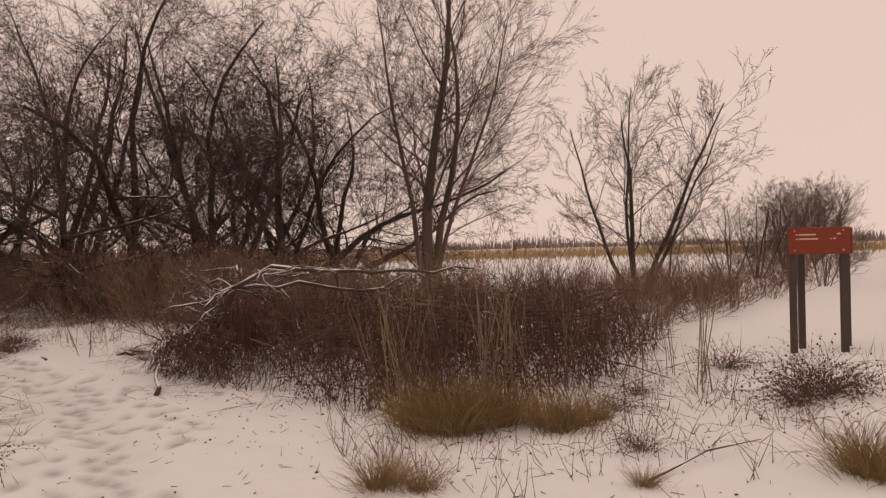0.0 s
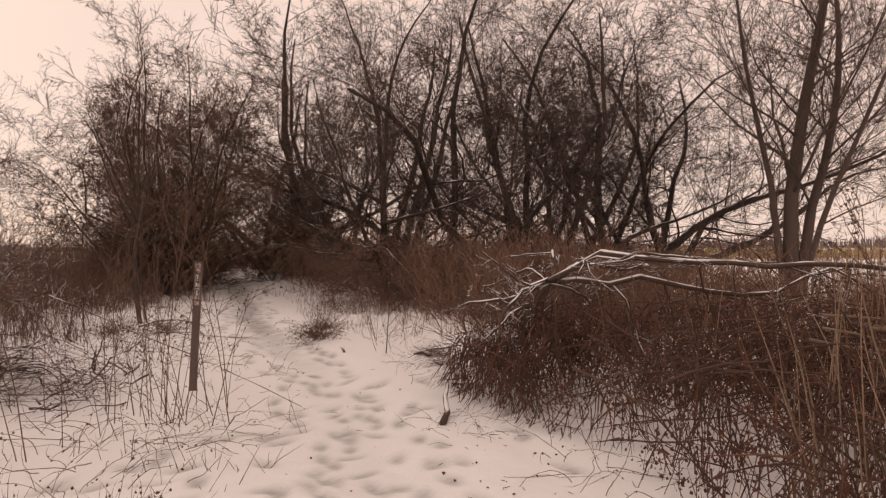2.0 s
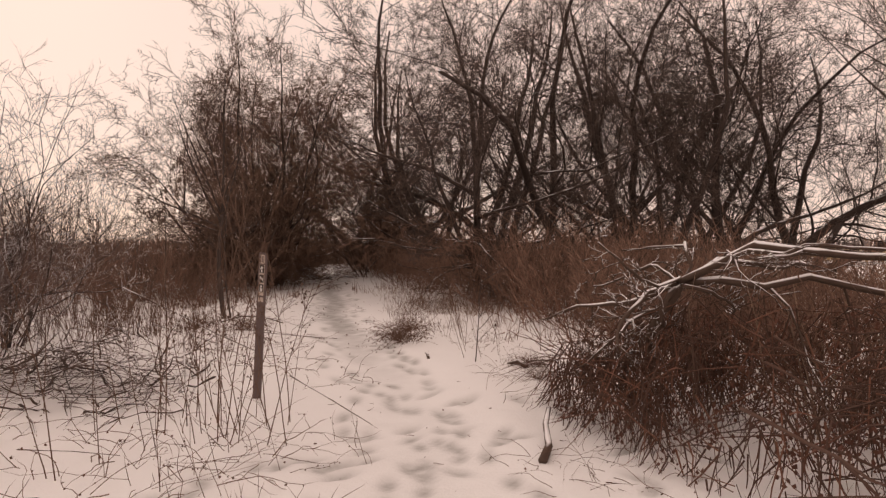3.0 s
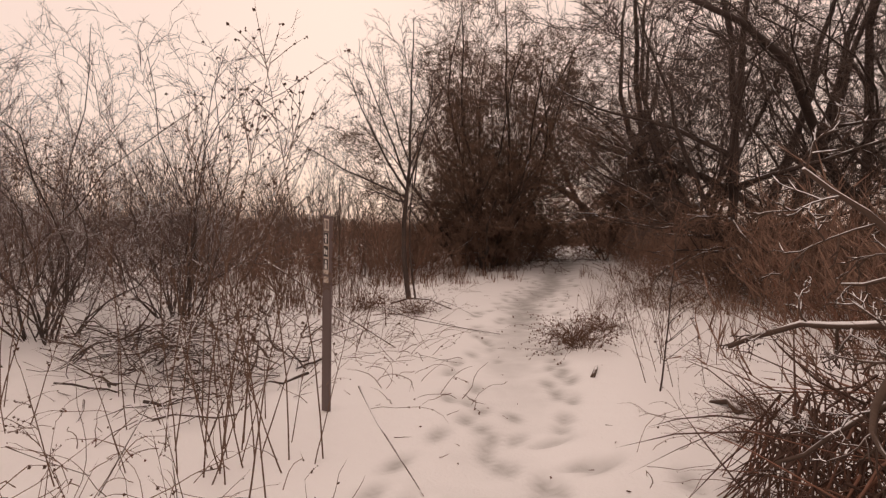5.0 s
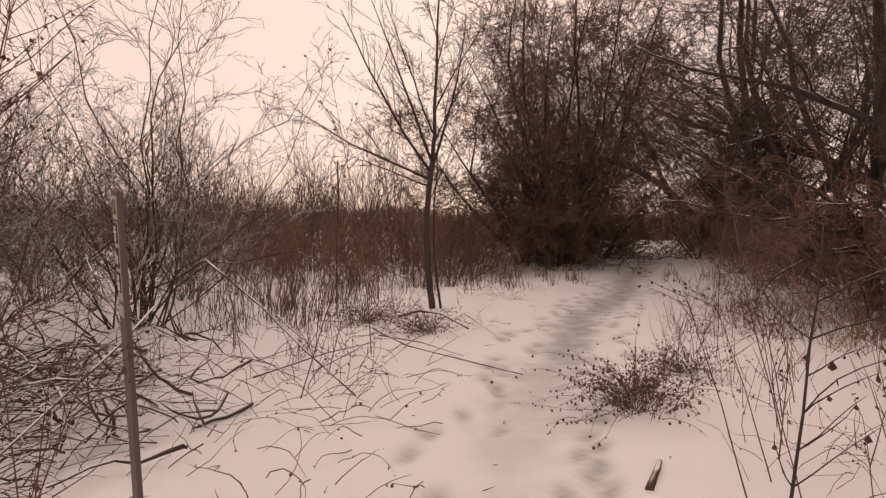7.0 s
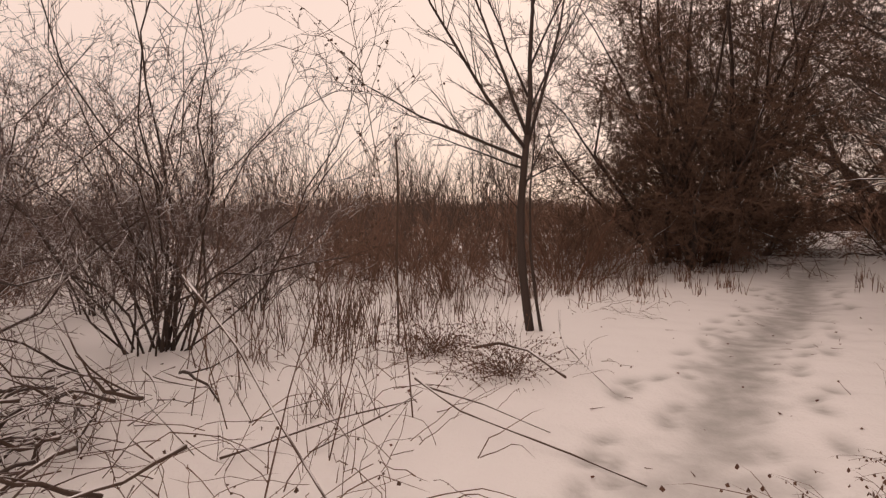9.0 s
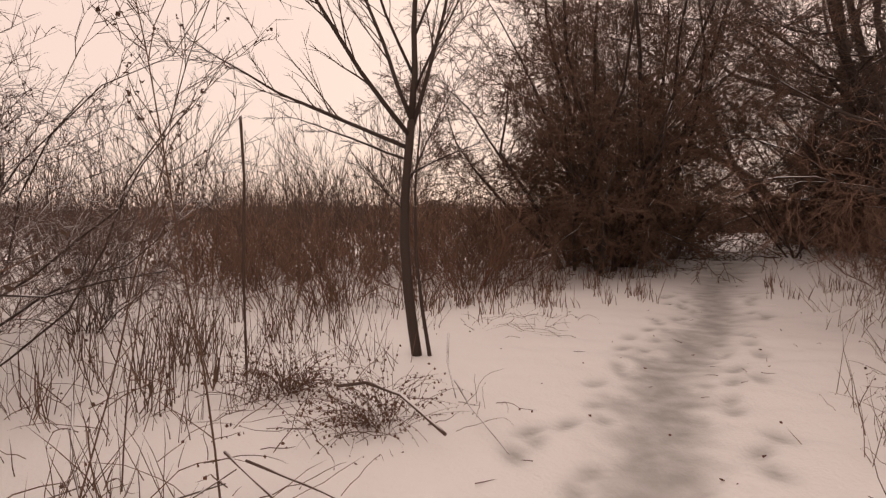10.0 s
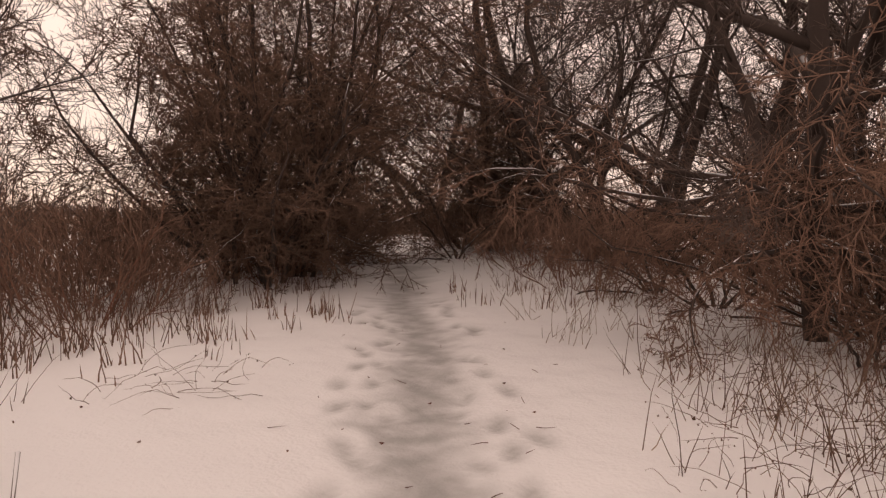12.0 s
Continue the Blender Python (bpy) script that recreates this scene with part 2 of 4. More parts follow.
def ground():
    xs, ys = axis(-13.5, 0.5, 0.05, 1500), axis(3.0, 18, 0.05, 1500)
    X, Y = np.meshgrid(xs, ys)
    Z = height(X, Y)
    gap = trail_gap(X, Y)
    ragged = np.zeros_like(X)
    for j, i in np.argwhere(gap < 1.0):
        ragged[j, i] = 0.2 * noise.noise((X[j, i] * 2.6, Y[j, i] * 2.6, 4.0)) + 0.12 * noise.noise((X[j, i] * 7, Y[j, i] * 7, 9.0))
    edge = gap + ragged
    tread_and_shade = np.exp(-(np.maximum(edge, 0) / 0.29) ** 2.4) * np.clip((Y - 9.8) / 3.4, 0.12, 1)
    rnd = random.Random(11)
    steps = []
    for (ax, ay), (bx, by) in zip(TRAIL[:11], TRAIL[1:]):
        n = max(3, int(math.hypot(bx - ax, by - ay) * 10))
        for i in range(n):
            s = (i + rnd.random()) / n
            turn = math.atan2(by - ay, bx - ax) + rnd.uniform(-0.35, 0.35)
            off = rnd.choice((-1, 1)) * abs(rnd.gauss(0.4, 0.15)) if ay > 9 else rnd.gauss(0, 0.32)
            nx, ny = -(by - ay), bx - ax
            q = math.hypot(nx, ny)
            steps.append((ax + (bx - ax) * s + nx / q * off, ay + (by - ay) * s + ny / q * off, turn, rnd.uniform(0.006, 0.014) if abs(off) < 0.3 else rnd.uniform(0.012, 0.03)))
    for i in range(70):
        steps.append((rnd.uniform(-5.5, -1.5), rnd.uniform(6, 10.5), rnd.uniform(0.5, 3), rnd.uniform(0.015, 0.035)))
    for px, py, a, d in steps:
        i0, i1 = np.searchsorted(xs, (px - 0.4, px + 0.4))
        j0, j1 = np.searchsorted(ys, (py - 0.4, py + 0.4))
        if i1 - i0 < 5 or j1 - j0 < 5:
            continue
        x, y = X[j0:j1, i0:i1] - px, Y[j0:j1, i0:i1] - py
        u, v = x * math.cos(a) + y * math.sin(a), -x * math.sin(a) + y * math.cos(a)
        e = (u / 0.14) ** 2 + (v / 0.062) ** 2
        Z[j0:j1, i0:i1] += -d * np.exp(-e ** 2 * 0.6) + 0.12 * d * np.exp(-(np.sqrt(e) - 1.6) ** 2 * 5)
        # shade inside each print, painted as grey on top of the dent
        tread_and_shade[j0:j1, i0:i1] = np.maximum(tread_and_shade[j0:j1, i0:i1], 0.95 * np.exp(-e))
    ny, nx = X.shape
    me = bpy.data.meshes.new("ground")
    idx = np.arange(nx * ny).reshape(ny, nx)
    quads = np.stack([idx[:-1, :-1], idx[:-1, 1:], idx[1:, 1:], idx[1:, :-1]], -1).reshape(-1, 4)
    me.vertices.add(nx * ny)
    me.vertices.foreach_set("co", np.stack([X, Y, Z], -1).ravel())
    me.loops.add(quads.size)
    me.loops.foreach_set("vertex_index", quads.ravel())
    me.polygons.add(len(quads))
    me.polygons.foreach_set("loop_start", np.arange(0, quads.size, 4))
    me.polygons.foreach_set("use_smooth", np.ones(len(quads), bool))
    me.update(calc_edges=True)
    for name, values in (("trodden", tread_and_shade), ("stubble", np.clip((np.hypot(X, Y - 10) - 45) / 60, 0, 1))):
        me.attributes.new(name, "FLOAT", "POINT").data.foreach_set("value", values.ravel())
    me.materials.append(SNOW)
    return tagged(new("ground", me), "snow-covered ground with a trodden footpath", "snow ground", kind="structure")


ground()

# ---- building blocks for plants ----


class Wood:
    """Collects tapered tubes into one mesh."""

    def __init__(self):
        self.v, self.f = [], []

    def tube(self, pts, r0, r1, k=3):
        a = (pts[-1] - pts[0]).cross(Vector((0.31, 0.87, 0.38)))
        if a.length < 1e-6:
            a = Vector((1, 0, 0))
        a.normalize()
        b = (pts[-1] - pts[0]).normalized().cross(a)
        n, base = len(pts), len(self.v)
        point = k == 3 and r1 < 0.012
        ring = [(math.cos(6.2832 * j / k), math.sin(6.2832 * j / k)) for j in range(k)]
        for i, p in enumerate(pts[:-1] if point else pts):
            r = r0 + (r1 - r0) * i / (n - 1)
            for c, s in ring:
                self.v.append((p.x + (a.x * c + b.x * s) * r, p.y + (a.y * c + b.y * s) * r, p.z + (a.z * c + b.z * s) * r))
        for i in range(n - 2 if point else n - 1):
            for j in range(k):
                q, w = base + i * k + j, base + i * k + (j + 1) % k
                self.f.append((q, w, w + k, q + k))
        if point:
            tip, q = len(self.v), base + (n - 2) * k
            self.v.append(tuple(pts[-1]))
            self.f += [(q + j, q + (j + 1) % k, tip) for j in range(k)]
        if k > 3:
            self.f.append(tuple(base + (n - 1) * k + j for j in range(k)))
            self.f.append(tuple(base + k - 1 - j for j in range(k)))

    def leaf(self, p, d, size, rnd):
        """A small dry leaf or seed clump: a bent pair of triangles."""
        side = d.cross(Vector((rnd.uniform(-1, 1), rnd.uniform(-1, 1), rnd.uniform(-1, 1)))).normalized() * size * 0.45
        base = len(self.v)
        tip = p + d * size
        mid = p + d * size * 0.5 + Vector((0, 0, -size * 0.15))
        for q in (p, mid + side, tip, mid - side, mid + Vector((0, 0, size * 0.25))):
            self.v.append(tuple(q))
        self.f += [(base, base + 1, base + 4), (base + 1, base + 2, base + 4), (base + 2, base + 3, base + 4), (base + 3, base, base + 4)]

    def mesh(self, name, mat):
        me = bpy.data.meshes.new(name)
        me.from_pydata(self.v, [], self.f)
        me.polygons.foreach_set("use_smooth", np.ones(len(self.f), bool))
        me.materials.append(mat)
        me.update()
        return me


def part(name, wood, mat, parent, label=""):
    ob = new(name, wood.mesh(name, mat) if isinstance(wood, Wood) else wood)
    ob.parent = parent
    if label:
        ob["label"] = label
    return ob


def jitter(rnd, s):
    return Vector((rnd.gauss(0, s), rnd.gauss(0, s), rnd.gauss(0, s)))


def aside(d, angle, rnd):
    """d turned away by about that angle, to any side."""
    o = d.cross(jitter(rnd, 1))
    o.normalize()
    return (d * math.cos(angle) + o * math.sin(angle)).normalized()


def grow(woods, p, d, length, r, level, c, rnd):
    """One branch and all that it bears. woods: the mesh for each level."""
    n = c["seg"][level]
    pts, step = [p.copy()], length / n
    for i in range(n):
        d = (d + jitter(rnd, c["wander"][level]) + Vector((0, 0, c["up"][level])) * step).normalized()
        if p.z > c.get("ceiling", 1e9):
            d.z = -0.25 * abs(d.z)
        p = p + d * step
        pts.append(p)
    woods[level].tube(pts, r, max(r * c["taper"][level], 0.0012), c["sides"][level])
    if level >= len(c["kids"]):
        return
    lo = c["from"][level]
    m = c["kids"][level]
    for k in range(m):
        s = lo + (1 - lo) * (k + rnd.random()) / m
        i = min(int(s * n), n - 1)
        q = pts[i].lerp(pts[i + 1], s * n - i)
        dd = aside((pts[i + 1] - pts[i]).normalized(), c["angle"][level] * rnd.uniform(0.6, 1.3), rnd)
        dd = (dd + Vector((0, 0, c["lift"][level]))).normalized()
        rr = r * (1 + (c["taper"][level] - 1) * s) * c["thin"][level] * rnd.uniform(0.7, 1)
        grow(woods, q, dd, length * c["ratio"][level] * rnd.uniform(0.55, 1.15) * (1.15 - 0.55 * s), max(rr, c["least"]), level + 1, c, rnd)


WILLOW = dict(seg=[9, 7, 5, 2, 1], wander=[0.15, 0.2, 0.22, 0.2, 0.1], up=[0.02, 0.02, 0.02, 0.03, 0.05], taper=[0.2, 0.16, 0.25, 0.35, 0.5],
              sides=[7, 5, 4, 3, 3], kids=[12, 8, 8, 4], **{"from": [0.12, 0.1, 0.08, 0.12]}, angle=[1.05, 0.85, 0.8, 0.65], lift=[0.12, 0.08, 0.08, 0.06],
              ratio=[0.6, 0.52, 0.5, 0.55], thin=[0.36, 0.42, 0.48, 0.62], least=0.006)
TALL = dict(WILLOW, wander=[0.06, 0.1, 0.1, 0.1, 0.06], up=[0.04, 0.03, 0.03, 0.03, 0.05], kids=[22, 10, 7, 4], angle=[0.95, 0.65, 0.6, 0.5],
            **{"from": [0.2, 0.12, 0.1, 0.12]}, ratio=[0.5, 0.48, 0.5, 0.55], lift=[0.25, 0.08, 0.05, 0.05], thin=[0.34, 0.45, 0.55, 0.7], least=0.006)
DOME = dict(WILLOW, lift=[0.08, 0.06, 0.06, 0.04], seg=[7, 5, 3, 2, 1], kids=[13, 8, 7, 3], wander=[0.14, 0.2, 0.24, 0.2, 0.1], ratio=[0.5, 0.5, 0.52, 0.6], angle=[1.25, 0.85, 0.8, 0.65],
            **{"from": [0.05, 0.08, 0.08, 0.08]}, up=[-0.02, 0.02, 0.0, 0.02, 0.05], thin=[0.3, 0.42, 0.5, 0.7], least=0.007)
SHRUB = dict(seg=[4, 2, 1], wander=[0.15, 0.2, 0.2], up=[0.05, 0.25, 0.2], taper=[0.35, 0.4, 0.5], sides=[3, 3, 3], kids=[7, 3],
             **{"from": [0.36, 0.15]}, angle=[0.65, 0.6], lift=[0.2, 0.2], ratio=[0.48, 0.55], thin=[0.5, 0.7], least=0.0046)
BUSH = dict(seg=[7, 5, 3, 1], wander=[0.16, 0.22, 0.24, 0.2], up=[0.0, 0.05, 0.05, 0.1], taper=[0.3, 0.3, 0.4, 0.5], sides=[5, 4, 3, 3], kids=[9, 7, 4],
            **{"from": [0.1, 0.1, 0.12]}, angle=[0.85, 0.75, 0.7], lift=[0.15, 0.1, 0.1], ratio=[0.45, 0.45, 0.5], thin=[0.42, 0.5, 0.6], least=0.0036)


def tree(name, stems, c, mats, seed, label, category):
    """stems: (x, y, lean x, lean y, length, radius) of each trunk."""
    rnd = random.Random(seed)
    root = new(name)
    crown = Wood()
    for x, y, lx, ly, length, r in stems:
        trunk = Wood()
        limbs = trunk
        grow([trunk, limbs, crown, crown, crown][:len(c["seg"])] if len(c["seg"]) > 3 else [trunk, crown, crown],
             Vector((x, y, -0.12)), Vector((lx, ly, 1)).normalized(), length, r, 0, c, rnd)
        part("trunk" if r > 0.04 else "stem", trunk, mats[0], root)
    part("crown", crown, mats[1], root)
    return tagged(root, label, category)


def stand(ob, x, y, turn=0.0, size=1.0, sink=0.0):
    ob.matrix_basis = pose(x, y, ground_z(x, y) - sink, 0, 0, turn) @ Matrix.Diagonal((size, size, size, 1))
    return ob


def another(ob, x, y, turn=0.0, size=1.0):
    c = copy_thing(ob, pose(x, y, ground_z(x, y), 0, 0, turn))
    c.scale = (size, size, size)
    return c


# ---- trees beyond the brush ----
tall = tree("bare_tree", [(0, 0, -0.05, 0, 14, 0.24), (0.14, 0.05, 0.1, 0.0, 13, 0.17), (-0.08, 0.05, -0.22, 0.05, 11, 0.12), (0.1, -0.05, 0.27, -0.05, 10.5, 0.1)], TALL,
            (BARK_GREY, TWIG_GREY), 3, "tall bare grey-brown tree with several upright stems", "tree")
stand(tall, 1.7, 24)
low = tree("bare_tree", [(0, 0, -0.08, 0, 6.6, 0.1), (0.2, 0, 0.3, 0.1, 6.4, 0.09), (-0.2, 0.1, -0.4, 0, 5.8, 0.075), (0.3, 0.2, 0.62, 0, 6.2, 0.07), (0, 0.2, 0.08, 0.2, 6.8, 0.07)],
           dict(TALL, kids=[13, 8, 5, 3], wander=[0.09, 0.14, 0.16, 0.12, 0.06]),
           (BARK_DARK, TWIG_GREY), 8, "smaller bare tree with spreading open crown", "tree")
stand(low, 7.9, 19.3)
willow_a = tree("willow_tree", [(0, 0, 0.25, 0.0, 8.6, 0.14), (-0.3, 0, -1.25, -0.3, 8.0, 0.12), (0.3, 0.2, 1.1, 0.1, 7.4, 0.1)], WILLOW,
                (BARK_DARK, TWIG_DARK), 21, "dark bare willow with crooked spreading limbs", "tree")
stand(willow_a, -11.2, 24.0, 0, 1.1)
willow_b = tree("willow_tree", [(0, 0, 0.3, 0.2, 9.0, 0.135), (0.2, 0, 1.0, 0.1, 8.2, 0.13), (-0.2, 0.1, -1.0, 0.1, 7.6, 0.1)], WILLOW,
                (BARK_DARK, TWIG_DARK), 34, "dark bare willow with forked crooked trunk", "tree")
stand(willow_b, -4.2, 26.6, 0, 1.4)
willow_c = tree("willow_tree", [(0, 0, 0.95, 0.1, 8.8, 0.15), (-0.3, 0.2, 0.1, 0.5, 8.2, 0.12), (-0.1, 0.3, -1.0, 0, 7.6, 0.1)], WILLOW,
                (BARK_DARK, TWIG_DARK), 55, "dark bare willow with a trunk leaning low", "tree")
stand(willow_c, -2.2, 29, 0, 1.3)
rnd = random.Random(7)
for i, (x, y, s) in enumerate([(-6.6, 25.2, 0.95), (-2.0, 27.0, 0.9), (-8.2, 28, 1.1), (-12.8, 25.6, 0.95), (-11.2, 29.5, 1.15), (-4.6, 32, 1.1),
                               (-15, 31, 1.2), (-19.5, 29.5, 1.1), (-23.5, 31.5, 1.2), (-8.5, 34, 1.2),
                               (-5.2, 23.8, 0.7), (-13.8, 25.4, 0.75)]):
    another((willow_a, willow_b, willow_c)[i % 3], x, y, rnd.uniform(0, 360), s * 1.34)
for x, y, s in [(12.5, 22, 0.45), (16, 26, 0.55), (20, 30, 0.6), (25, 36, 0.7), (31, 43, 0.75), (34.5, 47.5, 0.8), (11.5, 25, 0.45), (38, 52, 0.95), (44, 60, 1.0)]:
    another(low, x, y, rnd.uniform(0, 360), s)

ds = random.Random(4)


def dome_stem(reach, lo, hi):
    """One stem of the thicket: where it rises, how it leans, its length and radius."""
    a, q = ds.uniform(0, 6.283), reach * ds.random() ** 0.6
    return (math.cos(a) * q, math.sin(a) * q, math.cos(a) * q * 0.42, math.sin(a) * q * 0.42, ds.uniform(lo, hi) * (1 - 0.14 * q), ds.uniform(0.035, 0.07))


dome = tree("thicket_tree", [dome_stem(1.3, 6.8, 9.2) for _ in range(24)] + [dome_stem(1.9, 3.2, 5.0) for _ in range(14)],
            DOME, (BARK_DARK, TWIG_DOME), 12, "dense rounded thicket tree with many fine brown twigs", "tree")
stand(dome, -17.9, 19.3, 0, 1.0)
another(dome, -17.2, 26.6, 140, 0.62)


def old_willow():
    """The large willow by the trail: an upright forked trunk and long limbs reaching over the path."""
    r = random.Random(19)
    root = new("willow_tree")
    trunk, crown = Wood(), Wood()
    trunk.tube([Vector(p) for p in ((0.1, 0, -0.2), (0.04, 0, 0.4), (0, 0, 1.2), (0.03, 0.02, 2.2), (0, 0, 3.1), (0.06, 0, 3.7))], 0.11, 0.08, 10)
    part("trunk", trunk, BARK_DARK, root, "thick dark trunk")
    c = dict(WILLOW, seg=[10, 6, 4, 2], kids=[14, 9, 7], wander=[0.1, 0.2, 0.24, 0.18], up=[0.03, 0.02, 0.0, 0.02], taper=[0.16, 0.2, 0.3, 0.5], ratio=[0.4, 0.46, 0.5], thin=[0.36, 0.45, 0.6],
             **{"from": [0.12, 0.1, 0.1]}, angle=[0.9, 0.85, 0.75], sides=[8, 5, 3, 3], least=0.0045)
    for z, d, length, rad in ((3.55, (0.3, 0.1, 1), 5.2, 0.075), (3.5, (-0.2, 0.15, 1), 5.4, 0.075), (0.8, (-0.62, -0.42, 0.85), 5.6, 0.07), (2.7, (-0.85, -0.1, 0.45), 4.8, 0.06),
                              (1.5, (-0.9, -0.35, 0.22), 3.8, 0.05), (2.1, (0.9, -0.15, 0.35), 4.6, 0.055), (1.2, (0.95, -0.25, 0.12), 4.4, 0.05), (1.9, (0.3, -0.75, 0.4), 3.4, 0.055),
                              (0.6, (0.2, 0.8, 0.8), 4.8, 0.08), (2.4, (-0.4, 0.7, 0.5), 4.6, 0.07), (1.0, (-0.35, -0.9, 0.14), 2.8, 0.04), (0.9, (0.5, -0.8, 0.1), 2.8, 0.04)):
        limb = Wood()
        grow([limb, limb, crown, crown], Vector((0, 0, z)), Vector(d).normalized(), length, rad, 0, c, r)
        part("limb", limb, BARK_DARK, root)
    hang = dict(c, up=[-0.16, -0.2, -0.25, -0.3], lift=[-0.15, -0.2, -0.2], wander=[0.16, 0.24, 0.24, 0.2], kids=[12, 9, 6])
    drooping = Wood()
    for z, d, length, rad in ((1.3, (-0.5, -0.85, 0.1), 3.4, 0.035), (1.1, (0.0, -1, 0.12), 3.2, 0.035), (1.4, (0.5, -0.85, 0.1), 3.4, 0.035), (1.2, (-0.9, -0.5, 0.08), 3.2, 0.03), (0.9, (-0.2, -1, 0.2), 2.6, 0.03),
                              (1.0, (0.9, -0.6, 0.1), 3.4, 0.03), (1.5, (0.25, -0.9, 0.05), 3.0, 0.03), (0.8, (-0.7, -0.7, 0.15), 2.4, 0.03)):
        limb = Wood()
        grow([limb, drooping, drooping, drooping], Vector((0, 0, z)), Vector(d).normalized(), length, rad, 0, hang, r)
        part("limb", limb, BARK_DARK, root)
    part("crown", crown, TWIG_DARK, root)
    part("drooping_spray", drooping, TWIG_BROWN, root, "drooping brown twigs")
    return tagged(root, "old dark willow with forked trunk and reaching limbs", "tree")


stand(old_willow(), -9.0, 18.7)

# ---- young tree beside the path ----
SAPLING = dict(seg=[7, 4, 2], wander=[0.05, 0.08, 0.1], up=[0.05, 0.1, 0.08], taper=[0.2, 0.3, 0.5], sides=[6, 4, 3], kids=[14, 6],
               **{"from": [0.2, 0.2]}, angle=[0.6, 0.5], lift=[0.1, 0.08], ratio=[0.38, 0.42], thin=[0.45, 0.6], least=0.003)


def young_tree():
    """Limbs: height on the trunk, run across, run in depth, rise, length, radius."""
    r = random.Random(9)
    root = new("young_tree")
    across, deep = Vector((0.22, 0.97, 0)), Vector((-0.97, 0.22, 0))
    trunk, thin_stem, crown = Wood(), Wood(), Wood()

    def on(h):
        return across * (-0.11 * math.sin(min(h, 2.0) * 1.35) + max(0, h - 2) * 0.03) + Vector((0, 0, h))

    trunk.tube([on(h) for h in (-0.15, 0.25, 0.6, 1.0, 1.4, 1.8, 2.1)], 0.05, 0.036, 9)
    trunk.tube([on(h) + jitter(r, 0.012) for h in (2.1, 2.5, 2.9, 3.4, 4.0, 4.6, 5.1)], 0.032, 0.007, 7)
    thin_stem.tube([on(h) + across * (0.11 - 0.02 * h) - deep * 0.06 for h in (-0.15, 0.4, 0.9, 1.5, 2.0, 2.6)], 0.022, 0.005, 6)
    for h, a, d, z, length, rad in [(1.85, -1.0, 0.15, 0.38, 2.2, 0.022), (1.95, -0.85, -0.3, 0.8, 2.5, 0.026), (2.1, -0.4, 0.3, 1.0, 2.5, 0.024), (2.0, 0.35, -0.2, 1.0, 2.3, 0.024), (1.75, -0.8, 0.6, 0.3, 1.5, 0.014),
                                    (2.3, 0.45, 0.4, 1.2, 1.7, 0.015), (2.5, -0.6, -0.5, 0.9, 1.9, 0.016), (2.8, 0.5, -0.3, 1.0, 1.6, 0.013), (3.4, 0.4, 0.4, 1.0, 1.3, 0.01),
                                    (1.6, 0.8, -0.2, 0.5, 0.9, 0.009), (1.3, -0.7, -0.5, 0.6, 0.7, 0.007), (3.8, -0.4, -0.4, 0.9, 1.1, 0.009), (1.5, 0.5, 0.3, 0.9, 1.2, 0.01)]:
        limb = Wood()
        grow([limb, crown, crown], on(h), (across * a + deep * d + Vector((0, 0, z))).normalized(), length, rad, 0, SAPLING, r)
        part("limb", limb, BARK_DARK, root)
    part("trunk", trunk, BARK_DARK, root)
    part("stem", thin_stem, BARK_DARK, root)
    part("crown", crown, TWIG_DARK, root)
    return tagged(root, "slender bare young tree with two dark stems", "tree")


stand(young_tree(), -11.65, 12.85)

# ---- shrubs ----


def shrub(name, n, spread, tall_, radius, c, mats, seed, label, category="shrub", base=0.12):
    r = random.Random(seed)
    stems = []
    for _ in range(n):
        a, q = r.uniform(0, 6.283), abs(r.gauss(0, spread))
        stems.append((math.cos(a) * base * r.random(), math.sin(a) * base * r.random(), math.cos(a) * q, math.sin(a) * q, tall_ * r.uniform(0.55, 1.15), radius * r.uniform(0.6, 1)))
    root = new(name)
    trunk, crown = Wood(), Wood()
    for x, y, lx, ly, length, rr in stems:
        grow([trunk] + [crown] * (len(c["seg"]) - 1), Vector((x, y, -0.08)), Vector((lx, ly, 1)).normalized(), length, rr, 0, c, r)
    part("stem_base", trunk, mats[0], root)
    part("crown", crown, mats[1], root)
    return tagged(root, label, category)


bush_a = shrub("tall_bush", 28, 0.42, 4.2, 0.018, dict(BUSH, wander=[0.27, 0.28, 0.26, 0.2], up=[0.06, 0.03, 0.05, 0.1]), (BARK_DARK, TWIG_FROST), 31, "tall bare bush of frosted arching branches", "bush", 0.3)
stand(bush_a, -12.2, 9.0)
bush_b = shrub("tall_bush", 24, 0.4, 4.0, 0.016, dict(BUSH, wander=[0.27, 0.28, 0.26, 0.2], up=[0.06, 0.03, 0.05, 0.1]), (BARK_DARK, TWIG_FROST), 32, "tall bare bush of frosted arching branches", "bush", 0.35)
stand(bush_b, -11.3, 7.2)
for x, y, s in [(-13.8, 6.0, 1.0), (-12.2, 5.0, 0.9), (-15.4, 7.6, 0.85), (-17.5, 5.5, 1.0), (-14.8, 9.8, 0.55)]:
    another(bush_a if s > 0.9 else bush_b, x, y, rnd.uniform(0, 360), s)

